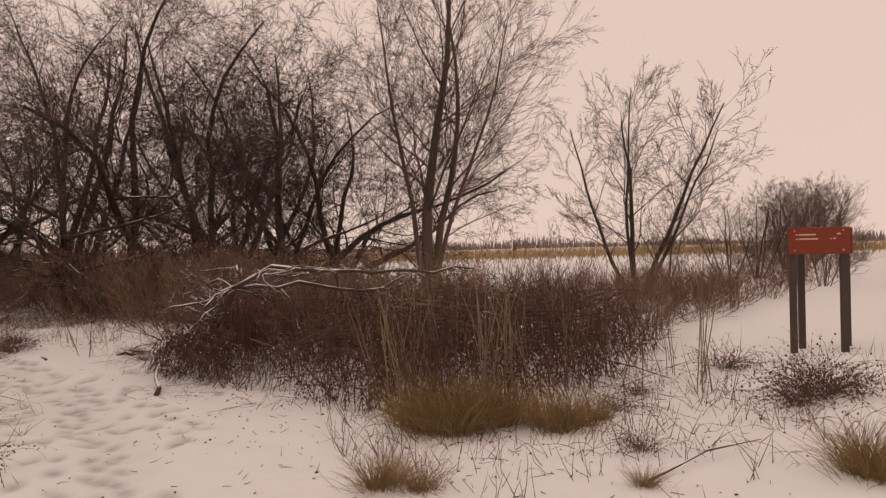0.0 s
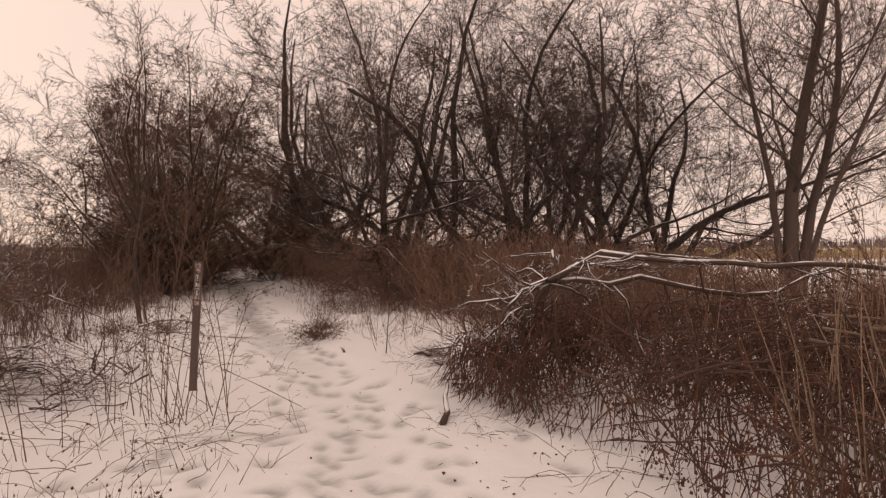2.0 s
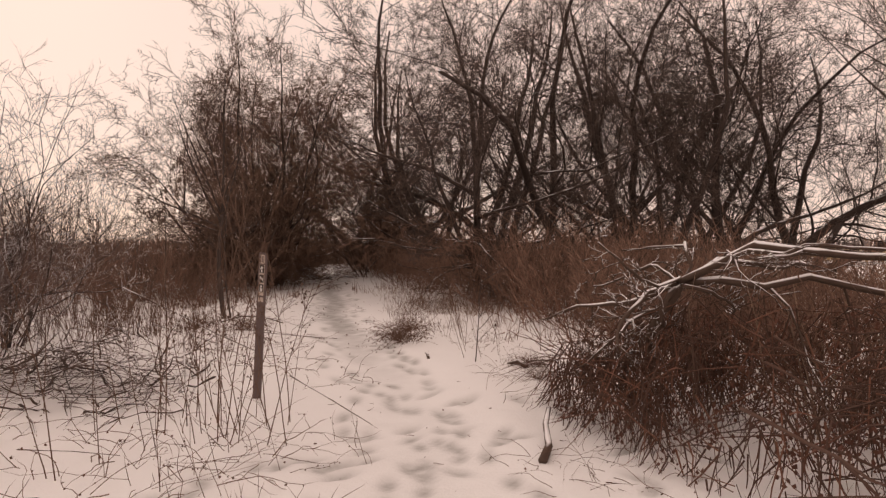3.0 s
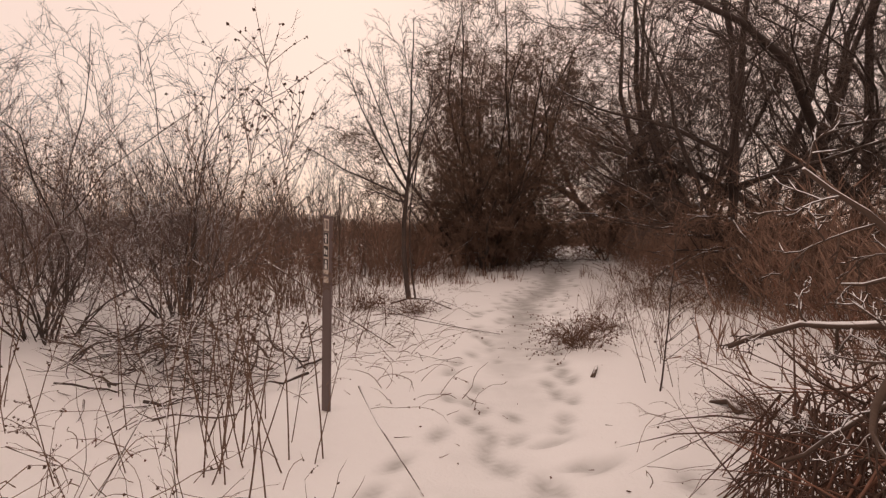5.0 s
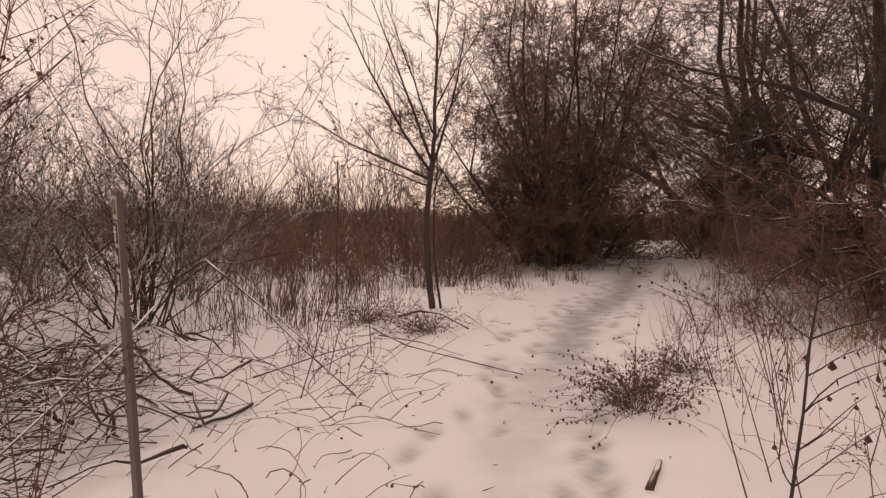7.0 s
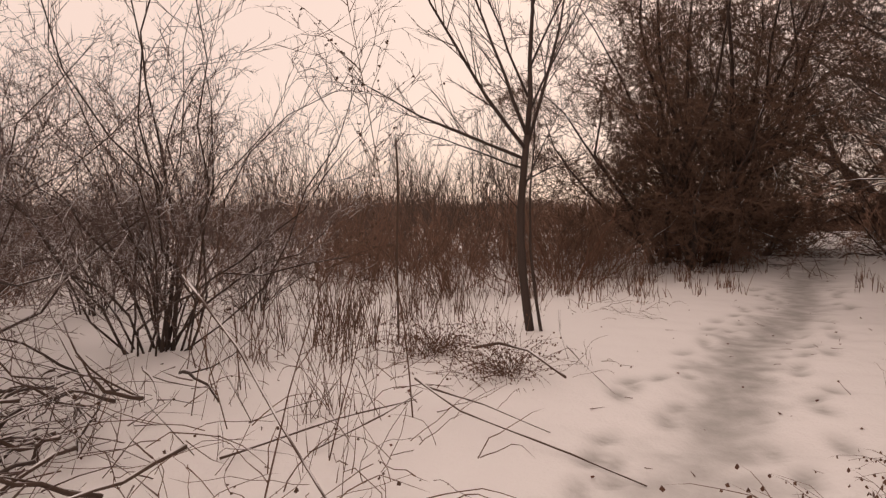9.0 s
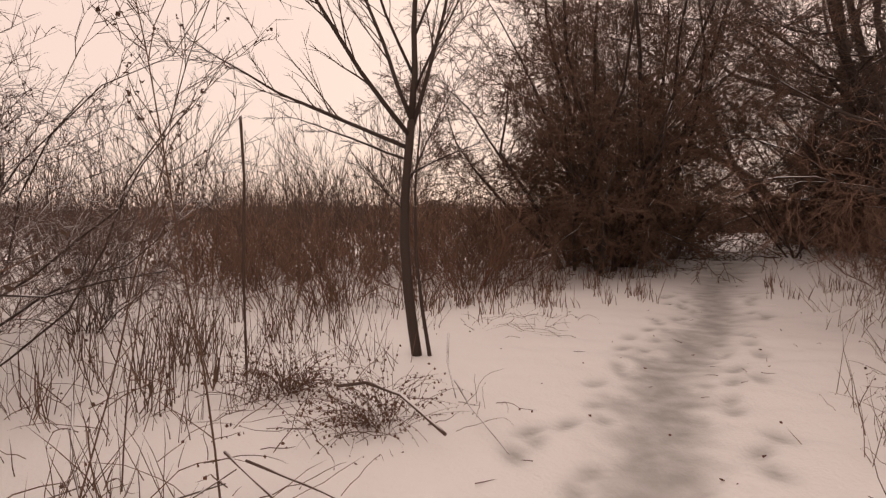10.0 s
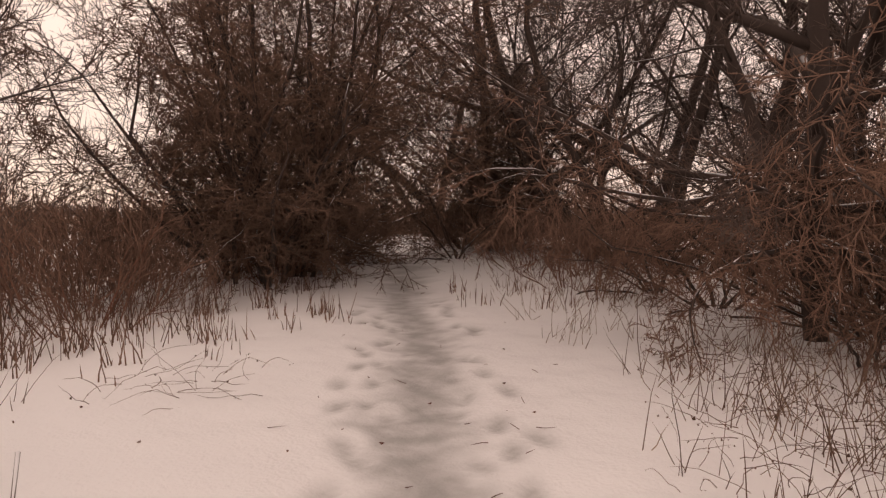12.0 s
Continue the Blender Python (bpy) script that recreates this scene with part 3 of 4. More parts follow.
hedge = [shrub("brown_shrub", 20, 0.8, 1.15, 0.008, SHRUB, (TWIG_BROWN, TWIG_BROWN), 41, "low brown leafless shrub of dense fine twigs", base=0.35),
         shrub("brown_shrub", 19, 0.9, 1.3, 0.008, SHRUB, (TWIG_RED, TWIG_BROWN), 42, "low reddish-brown leafless shrub of dense twigs", base=0.4),
         shrub("brown_shrub", 16, 0.35, 2.2, 0.011, SHRUB, (BARK_GREY, TWIG_GREY), 43, "upright grey-brown leafless shrub", base=0.2)]
stand(hedge[0], -15.6, 13.2)
stand(hedge[1], -16.3, 16.0)
stand(hedge[2], -17.2, 14.8)
spots = []


def fill(n, corners, kinds, lo, hi, seed, keep=1.3):
    """Shrubs strewn over a four-cornered patch, off the trail."""
    r = random.Random(seed)
    (ax, ay), (bx, by), (cx, cy), (dx, dy) = corners
    for _ in range(n):
        for _try in range(12):
            u, w = r.random(), r.random()
            x = (ax * (1 - u) + bx * u) * (1 - w) + (dx * (1 - u) + cx * u) * w
            y = (ay * (1 - u) + by * u) * (1 - w) + (dy * (1 - u) + cy * u) * w
            if float(trail_gap(np.array([x]), np.array([y]))[0]) > keep and all((x - p) ** 2 + (y - q) ** 2 > 0.25 for p, q in spots):
                spots.append((x, y))
                another(hedge[r.choice(kinds)], x, y, r.uniform(0, 360), r.uniform(lo, hi))
                break


fill(40, [(-14.6, 12.2), (-19.5, 9.5), (-25, 15), (-15.8, 17.6)], (0, 1, 0), 0.6, 1.55, 1)
fill(18, [(-16.5, 9), (-22, 5), (-30, 14), (-20, 18)], (2,), 0.9, 1.9, 2)
fill(14, [(-13.5, 5.2), (-20, 3.5), (-22, 9), (-15.5, 10.5)], (0, 1, 2), 0.8, 1.2, 12)
fill(32, [(-8.3, 18.2), (-4.8, 15.8), (-1.5, 21), (-8.5, 21)], (0, 1), 1.1, 1.7, 3, 2.2)
fill(44, [(-4.8, 14.2), (3.5, 11), (6, 19), (-2, 22)], (0, 1), 0.75, 1.3, 4)
fill(40, [(3.4, 9.2), (6.4, 12), (13, 18.5), (6, 19)], (0, 1), 0.65, 1.0, 5)
fill(24, [(8, 15), (14, 19), (36, 44), (28, 46)], (2, 1), 0.9, 1.5, 6)
fill(12, [(-12, 20.4), (-9, 20), (-8, 24), (-15, 24.5)], (0, 1), 0.9, 1.3, 8, 1.5)
fill(16, [(-5.6, 15.2), (-1.6, 12.6), (-1.0, 16), (-5, 19)], (0, 1), 1.0, 1.4, 14, 2.0)
fill(16, [(-3.0, 11.2), (0.6, 10.0), (0.8, 12.2), (-3.0, 13.2)], (0, 1), 1.15, 1.5, 15)
fill(14, [(-16.6, 17.6), (-20, 16.5), (-25, 24), (-19.5, 22.6)], (0, 1), 0.9, 1.4, 9, 1.2)
fill(10, [(-17, 26.5), (-22, 28.5), (-30, 32), (-16, 33)], (0, 1), 1.0, 1.6, 10, 1.2)

for x, y in [(-17.3, 19.0), (-18.0, 19.6), (-17.7, 20.3), (-18.7, 21.2), (-19.4, 21.9), (-16.7, 18.5), (-18.6, 18.6), (-20.4, 22.6), (-19.8, 20.9), (-13.4, 21.3), (-14.4, 22.6), (-15.7, 24.1),
             (-12.4, 20.6), (-17.3, 25.9), (-19.1, 27.2), (-21.2, 28.0), (-13.0, 22.6), (-14.8, 24.4), (-16.2, 25.6), (-18.0, 28.0), (-11.6, 20.0), (-23.5, 28.6), (-22.2, 23.4), (-24.0, 24.4)]:
    another(hedge[rnd.randrange(2)], x, y, rnd.uniform(0, 360), rnd.uniform(1.0, 1.35))

# ---- sign board ----


def box(bm, sx, sy, sz, x=0, y=0, z=0, bevel=0.006):
    g = bmesh.ops.create_cube(bm, size=1, matrix=Matrix.Translation((x, y, z)) @ Matrix.Diagonal((sx, sy, sz, 1)))
    if bevel:
        edges = list({e for v in g["verts"] for e in v.link_edges})
        bmesh.ops.bevel(bm, geom=edges, offset=bevel, segments=2, affect="EDGES", profile=0.5)


def solid(name, mat, parent, boxes, bevel=0.006, label=""):
    bm = bmesh.new()
    for b in boxes:
        box(bm, *b, bevel=bevel)
    me = bpy.data.meshes.new(name)
    bm.to_mesh(me)
    bm.free()
    me.materials.append(mat)
    return part(name, me, mat, parent, label)


def sign():
    root = new("trail_sign")
    solid("board", SIGN_RED, root, [(0.86, 0.035, 0.34, 0, 0, 1.43)], 0.01, "brown-red painted board")
    solid("board", SIGN_RED, root, [(0.86, 0.035, 0.34, 0.19, 0.52, 1.43)], 0.01, "brown-red painted board")
    for x, y in ((-0.36, 0.07), (0.36, 0.07), (-0.16, 0.45), (0.5, 0.45)):
        solid("leg", POST_WOOD, root, [(0.1, 0.09, 1.85, x, y, 0.62)], 0.008)
        solid("snow_cap", CAP_SNOW, root, [(0.08, 0.08, 0.02, x, y, 1.556)], 0.009, "white snow cap")
    for x in (-0.34, 0.34):
        for z in (1.31, 1.56):
            solid("bolt", STEEL, root, [(0.018, 0.012, 0.018, x, -0.02, z)], 0.003)
    for x, z, w in ((-0.31, 1.51, 0.022), (-0.16, 1.51, 0.24), (-0.31, 1.455, 0.022), (-0.145, 1.455, 0.27), (0.17, 1.455, 0.014), (0.22, 1.455, 0.03), (0.28, 1.515, 0.05)):
        solid("lettering", LETTER, root, [(w, 0.006, 0.02, x, -0.019, z)], 0.002)
    root.matrix_basis = pose(5.52, 7.6, 0.44, 0, 0, -25) @ Matrix.Diagonal((0.8, 1, 1, 1))
    return tagged(root, "brown-red trail sign board on four dark wooden posts", "sign")


sign()

# ---- trail marker post ----


def marker():
    root = new("trail_marker")
    bm = bmesh.new()
    box(bm, 0.095, 0.012, 1.87, 0, 0, 0.635, bevel=0.004)
    for s in (-1, 1):
        box(bm, 0.012, 0.02, 1.87, s * 0.043, 0.006, 0.635, bevel=0.004)
    me = bpy.data.meshes.new("post")
    bm.to_mesh(me)
    bm.free()
    me.materials.append(MARKER)
    part("post", me, MARKER, root, "brown fibreglass post")
    solid("decal", TAN, root, [(0.06, 0.003, 0.095, 0, -0.0075, 1.50)], 0.001, "pale tan decal")
    solid("decal_figure", MARKER, root, [(0.008, 0.002, 0.06, x, -0.0095, 1.50) for x in (-0.018, 0.002, 0.018)] + [(0.03, 0.002, 0.008, 0.004, -0.0095, 1.53)], 0.0005)
    solid("decal", TAN, root, [(0.06, 0.003, 0.33, 0, -0.0075, 1.275)], 0.001, "strip of trail-use symbols")
    for k in range(3):
        z = 1.395 - k * 0.103
        solid("symbol_panel", BLACK, root, [(0.05, 0.003, 0.085, 0, -0.010, z)], 0.001)
        shapes = ([(0.014, 0.002, 0.03, 0, -0.0125, z - 0.02), (0.034, 0.002, 0.014, 0, -0.0125, z + 0.005), (0.02, 0.002, 0.014, 0, -0.0125, z + 0.022)],
                  [(0.012, 0.002, 0.05, -0.012, -0.0125, z), (0.012, 0.002, 0.04, 0.012, -0.0125, z - 0.006), (0.03, 0.002, 0.012, 0, -0.0125, z + 0.004)],
                  [(0.02, 0.002, 0.022, 0.002, -0.0125, z + 0.02), (0.012, 0.002, 0.04, -0.006, -0.0125, z - 0.016), (0.012, 0.002, 0.036, 0.01, -0.0125, z - 0.018)])[k]
        solid("symbol", WHITE, root, shapes, 0.001)
    solid("decal", TAN, root, [(0.06, 0.003, 0.05, 0, -0.0075, 1.065)], 0.001, "pale tan decal")
    root.matrix_basis = pose(-6.5, 9.0, ground_z(-6.5, 9.0) + 0.03, 2.9, 6.9, 0) @ pose(0, 0, 0, 0, 0, 15)
    return tagged(root, "brown fibreglass trail marker with symbol decals in snow", "marker post")


marker()

# ---- brush pile beside the trail ----


def inside(x, y, poly):
    hit = False
    for (ax, ay), (bx, by) in zip(poly, poly[1:] + poly[:1]):
        if (ay > y) != (by > y) and x < (bx - ax) * (y - ay) / (by - ay) + ax:
            hit = not hit
    return hit


def edge_gap(x, y, poly):
    best = 9.0
    for (ax, ay), (bx, by) in zip(poly, poly[1:] + poly[:1]):
        ux, uy = bx - ax, by - ay
        s = min(1, max(0, ((x - ax) * ux + (y - ay) * uy) / (ux * ux + uy * uy)))
        best = min(best, math.hypot(x - ax - s * ux, y - ay - s * uy))
    return best


def bent(p, d, length, n, wander, sag, r):
    pts, step = [p.copy()], length / n
    for _ in range(n):
        d = (d + jitter(r, wander) + Vector((0, 0, -sag * step))).normalized()
        p = p + d * step
        pts.append(p)
    return pts


PILE = [(-3.7, 10.3), (-3.3, 9.6), (-2.3, 8.8), (-1.5, 8.3), (-0.7, 7.2), (0.2, 6.0), (1.2, 5.9), (2.2, 6.8), (3.3, 8.0), (4.2, 9.2), (3.4, 10.8), (0, 11.4), (-2.9, 11.0)]


def pile():
    r = random.Random(71)
    root = new("brush_pile")
    # big snow-lined limbs that fan out from one fork
    fork = Vector((-2.3, 9.9, 1.34))
    limbs = [((1, -0.25, -0.04), 4.2, 0.042), ((1, 0.3, 0.03), 4.0, 0.036), ((1, 0.02, 0.1), 3.4, 0.028), ((0.85, 0.05, 0.08), 2.0, 0.026), ((-0.75, -0.55, -0.28), 1.3, 0.032),
             ((-0.45, -0.75, -0.55), 1.2, 0.03), ((-0.6, 0.2, 0.12), 1.0, 0.024), ((0.1, -0.5, -0.95), 1.35, 0.045), ((0.3, -0.6, 0.1), 1.4, 0.022),
             ((-0.2, -0.9, -0.35), 1.4, 0.028), ((0.5, 0.3, 0.2), 1.3, 0.02), ((-0.85, -0.2, -0.35), 1.3, 0.026), ((0.5, -0.8, -0.3), 1.0, 0.02)]
    for d, length, rad in limbs:
        w = Wood()
        c = dict(seg=[12, 5, 3, 1], ceiling=r.uniform(1.4, 1.95), wander=[0.3, 0.3, 0.26, 0.2], up=[-0.02, -0.08, -0.1, -0.1], taper=[0.3, 0.3, 0.4, 0.5], sides=[7, 5, 3, 3], kids=[9, 6, 4],
                 **{"from": [0.15, 0.2, 0.2]}, angle=[0.95, 0.8, 0.7], lift=[0.02, 0, 0], ratio=[0.3, 0.45, 0.5], thin=[0.5, 0.5, 0.6], least=0.004)
        grow([w] * 4, fork.copy(), Vector(d).normalized(), length, rad, 0, c, r)
        part("limb", w, LOG, root, "snow-lined limb")
    # cut branches stacked across the pile
    for k in range(110):
        w = Wood()
        x, y = r.uniform(-1.0, 2.8), r.uniform(7.0, 9.6)
        z = 0.25 + 0.9 * r.random() ** 0.6
        a = r.gauss(-0.12, 0.45) + (3.14 if r.random() < 0.4 else 0)
        pts = bent(Vector((x - 0.7 * math.cos(a), y - 0.7 * math.sin(a), z)), Vector((math.cos(a), math.sin(a), r.gauss(-0.15, 0.3))), r.uniform(0.6, 1.5), 6, 0.2, 0.12, r)
        w.tube(pts, r.uniform(0.005, 0.012), 0.004, 5)
        part("branch", w, BRUSH, root)
    # a bundle of pale cut sticks on top
    for k in range(26):
        w = Wood()
        a = r.gauss(-0.1, 0.22)
        p = Vector((r.gauss(1.0, 0.35), r.gauss(8.3, 0.3), r.uniform(0.85, 1.2)))
        w.tube(bent(p - Vector((math.cos(a), math.sin(a), -0.04)) * 0.55, Vector((math.cos(a), math.sin(a), r.gauss(-0.1, 0.06))), r.uniform(0.8, 1.6), 5, 0.04, 0.05, r), r.uniform(0.01, 0.018), 0.007, 5)
        part("branch", w, BARK_GREY if k % 2 else PALE_STALK, root, "pale cut stick" if k % 2 == 0 else "")
    fine, dark = Wood(), Wood()
    for k in range(15000):
        x, y = r.uniform(-3.8, 4.2), r.uniform(5.5, 11.4)
        if k > 13400:
            x, y = r.uniform(-3.8, -2.0), r.uniform(8.6, 11)
        if not inside(x, y, PILE):
            continue
        e = edge_gap(x, y, PILE)
        g = ground_z(x, y)
        top = min(1.22, 0.32 + 0.85 * e ** 0.7)
        z = g + top * r.random() ** 0.6
        if noise.noise(Vector((x * 2.3, y * 2.3, z * 2.6))) < -0.06:
            continue
        w = fine if r.random() < 0.28 else dark
        if r.random() < 0.6:
            d = Vector((r.gauss(0, 0.35), r.gauss(-0.2, 0.35), -1))
        else:
            a = r.uniform(0, 6.283)
            d = Vector((math.cos(a), math.sin(a) * 0.7, r.gauss(-0.15, 0.55)))
        length = min(r.uniform(0.25, 0.9), (z - g) / 0.7 + 0.2)
        pts = bent(Vector((x, y, z)), d.normalized(), length, 3, 0.15, 0.15, r)
        for q in pts:
            q.z = max(q.z, g - 0.02)
        w.tube(pts, r.uniform(0.003, 0.009), 0.002, 3)
    tagged(part("tangle", fine, TWIG_RED, root, "reddish-brown twig tangle"), kind="stuff")
    tagged(part("tangle", dark, BRUSH, root, "dark twig tangle"), kind="stuff")
    leaves = Wood()
    for k in range(42000):
        x, y = r.uniform(-3.6, 4), r.uniform(5.5, 11.4)
        if not inside(x, y, PILE):
            continue
        e = edge_gap(x, y, PILE)
        z = min(1.15, 0.25 + 0.8 * e) * r.random() ** 0.7
        if noise.noise(Vector((x * 2.6, y * 2.6, z * 3.4 + 7))) < 0.1:
            continue
        leaves.leaf(Vector((x, y, ground_z(x, y) + z)), Vector((r.gauss(0, 0.4), r.gauss(0, 0.4), -0.9)).normalized(), r.uniform(0.018, 0.045), r)
    tagged(part("dead_leaf_cover", leaves, LEAF_BROWN, root), kind="stuff")
    return tagged(root, "large brush pile of snow-dusted limbs and brown twigs", "brush pile")


pile()


def cut_branches():
    r = random.Random(72)
    root = new("branch_heap")
    for k in range(150):
        w = Wood()
        x, y = r.gauss(-8.9, 0.85), r.gauss(8.3, 0.55)
        z = ground_z(x, y) + r.uniform(0.02, 0.42) * max(0.15, 1 - ((x + 8.9) / 2) ** 2)
        a = r.gauss(-0.5, 0.6)
        pts = bent(Vector((x, y, z)) - Vector((math.cos(a), math.sin(a), 0)) * 0.5, Vector((math.cos(a), math.sin(a), r.gauss(0.03, 0.12))), r.uniform(0.4, 1.2), 7, 0.24, 0.3, r)
        w.tube(pts, r.uniform(0.006, 0.019), 0.004, 5)
        if r.random() < 0.75:
            w.tube(bent(pts[2], aside((pts[3] - pts[2]).normalized(), 0.6, r), r.uniform(0.3, 0.8), 3, 0.15, 0.1, r), 0.007, 0.003, 4)
        part("branch", w, BARK_DARK if k % 3 == 0 else LOG, root)
    twigs = Wood()
    for k in range(420):
        x, y = r.gauss(-8.9, 1.0), r.gauss(8.35, 0.65)
        z = ground_z(x, y) + r.uniform(0.0, 0.4) * max(0.15, 1 - ((x + 8.9) / 2.2) ** 2)
        a = r.uniform(0, 6.283)
        twigs.tube(bent(Vector((x, y, z)), Vector((math.cos(a), math.sin(a), r.gauss(0.1, 0.3))).normalized(), r.uniform(0.2, 0.7), 3, 0.2, 0.4, r), r.uniform(0.003, 0.007), 0.002, 3)
    tagged(part("tangle", twigs, TWIG_FROST, root, "fine snow-dusted twigs"), kind="stuff")
    return tagged(root, "heap of cut branches dusted with snow", "brush pile")


cut_branches()

# ---- dry weeds ----


def weed(seed, tall_, heads, lean):
    """A dry weed: upright stem, fine side shoots near the top, clustered seed heads."""
    r = random.Random(seed)
    root = new("dry_weed")
    stem, seeds = Wood(), Wood()
    pts = bent(Vector((0, 0, -0.08)), Vector((lean, r.gauss(0, 0.08), 1)).normalized(), tall_, 8, 0.035, 0.02, r)
    stem.tube(pts, 0.0058, 0.002, 5)
    for k in range(heads):
        s = r.uniform(0.45, 1.0)
        i = min(int(s * 8), 7)
        d = aside((pts[i + 1] - pts[i]).normalized(), r.uniform(0.4, 0.9), r)
        twig = bent(pts[i].lerp(pts[i + 1], r.random()), d, tall_ * r.uniform(0.1, 0.26), 4, 0.12, -0.2, r)
        stem.tube(twig, 0.0032, 0.0015, 3)
        for q in twig[2:]:
            for _ in range(2):
                seeds.leaf(q, jitter(r, 1).normalized(), r.uniform(0.012, 0.03), r)
    part("stalk", stem, DEAD, root)
    tagged(part("seed_head", seeds, SEED, root), kind="stuff")
    return tagged(root, "tall dry brown weed with small seed heads", "weed")


weeds = [weed(80 + i, t, h, l) for i, (t, h, l) in enumerate([(2.5, 12, 0.08), (2.0, 9, -0.2), (1.5, 6, 0.25), (1.0, 4, -0.4), (2.8, 16, 0.15)])]
rw = random.Random(17)
first = [(-5.7, 8.4), (-6.1, 8.2), (-6.6, 8.3), (-7.2, 7.9), (-5.6, 8.6)]
for w, (x, y) in zip(weeds, first):
    stand(w, x, y, rw.uniform(0, 360))
    w["group"] = "dry weeds by the marker"
for k in range(46):
    if k < 18:
        x, y = rw.gauss(-5.75, 0.3), min(rw.gauss(8.1, 0.25), 8.5)
    elif k < 38:
        x, y = rw.uniform(-8.6, -6.2), rw.uniform(6.6, 8.6)
    else:
        x, y = rw.uniform(-10.8, -8.2), rw.uniform(9.4, 11.2)
    if clear(x, y, 1.2) and float(trail_gap(np.array([x]), np.array([y]))[0]) > 0.95:
        another(weeds[rw.choice((0, 1, 1, 2, 2, 3, 3, 4))], x, y, rw.uniform(0, 360), rw.uniform(0.75, 1.05))
# along the front of the brush pile
for k in range(40):
    x = rw.uniform(0.1, 3.6)
    y = 6.6 + abs(x - 0.6) * 0.75 + rw.uniform(-0.4, 2.6)
    another(weeds[rw.choice((0, 1, 2, 2, 3, 0))], x, y, rw.uniform(0, 360), rw.uniform(0.7, 1.0))
# beside the trail, towards the brush
for x, y, s in [(-5.3, 11.5, 0.75), (-5.0, 11.9, 0.6), (-6.0, 12.6, 0.6), (-5.7, 12.2, 0.8), (-6.3, 13.2, 0.7), (-5.2, 12.9, 0.9), (-7.5, 13.8, 0.7), (-8.2, 14.4, 0.6), (-4.6, 12.4, 0.8),
                (-5.5, 11.9, 0.7), (-5.8, 12.4, 0.8), (-5.1, 11.6, 0.6), (-6.1, 12.8, 0.75), (-5.4, 12.5, 0.7), (-8.0, 14.2, 0.5), (-7.8, 13.6, 0.5), (-8.4, 15.2, 0.6), (-8.1, 14.9, 0.5), (-4.2, 8.0, 0.45), (-4.5, 6.8, 0.5), (-4.9, 7.2, 0.5), (-5.3, 7.0, 0.6), (-4.6, 7.5, 0.4), (-5.4, 7.7, 0.6)]:
    another(weeds[rw.choice((1, 2, 3))], x, y, rw.uniform(0, 360), s)


def tangle(seed, n, size, high, mats, label, name="fallen_weeds", dense=0.3, leaf=(0.01, 0.028), sag=0.9):
    """Bent and fallen stems lying over one another."""
    r = random.Random(seed)
    root = new(name)
    w, s = Wood(), Wood()
    for _ in range(n):
        a = r.uniform(0, 6.283)
        p = Vector((r.gauss(0, size * 0.45), r.gauss(0, size * 0.45), r.uniform(-0.02, high * 0.4)))
        pts = bent(p, Vector((math.cos(a), math.sin(a), r.uniform(0.1, 1.0))).normalized(), r.uniform(0.35, 0.9) * size, 7, 0.2, sag, r)
        for q in pts:
            q.z = max(q.z, 0.006)
        w.tube(pts, r.uniform(0.0022, 0.0048), 0.0015, 3)
        for q in pts[2:]:
            if r.random() < dense:
                s.leaf(q, (jitter(r, 0.6) + Vector((0, 0, -sag * 0.4))).normalized(), r.uniform(*leaf), r)
    tagged(part("stalk_tangle", w, mats[0], root), kind="stuff")
    tagged(part("dry_leaf_cover", s, mats[1], root), kind="stuff")
    return tagged(root, label, "weeds")


fallen = [tangle(90, 34, 0.9, 0.55, (DEAD, SEED), "tangle of fallen reddish weed stalks on snow"), tangle(91, 20, 0.75, 0.4, (DEAD, LEAF_BROWN), "tangle of fallen dry weed stalks on snow")]
stand(fallen[0], -7.6, 10.1)
stand(fallen[1], -6.3, 9.6)
for k, (x, y, s) in enumerate([(-8.3, 10.6, 0.9), (-9.4, 11.2, 0.9), (-10.4, 11.5, 0.9), (-10.8, 10.6, 1.0), (-5.0, 6.9, 1.0), (-5.6, 6.6, 1.1), (-4.7, 7.6, 0.8),
                               (-9.9, 12.3, 0.7), (-8.9, 9.4, 1.2), (-6.8, 7.3, 1.1), (-12.2, 14.3, 0.7), (-4.1, 11.6, 0.7), (-4.2, 10.8, 0.6), (-8.9, 15.6, 0.7), (-8.3, 15.3, 0.8), (-7.9, 14.3, 0.6), (-5.5, 12.3, 0.7), (-9.3, 16.8, 0.8), (-3.6, 10.3, 0.8), (-7.6, 8.6, 0.9),
                               (2.4, 5.8, 0.7), (3.2, 7.0, 0.7), (-1.2, 7.6, 0.9), (0.2, 5.4, 0.9), (-2.6, 8.4, 0.7), (4.6, 6.6, 0.6), (-3.6, 4.9, 0.8), (-8.6, 14.9, 0.6), (-8.2, 15.9, 0.8), (-8.9, 16.3, 0.7), (-7.8, 15.3, 0.7), (1.2, 4.6, 0.7), (3.4, 5.0, 0.7), (2.6, 4.4, 0.6), (4.4, 6.0, 0.6)]):
    another(fallen[k % 2], x, y, rw.uniform(0, 360), s)



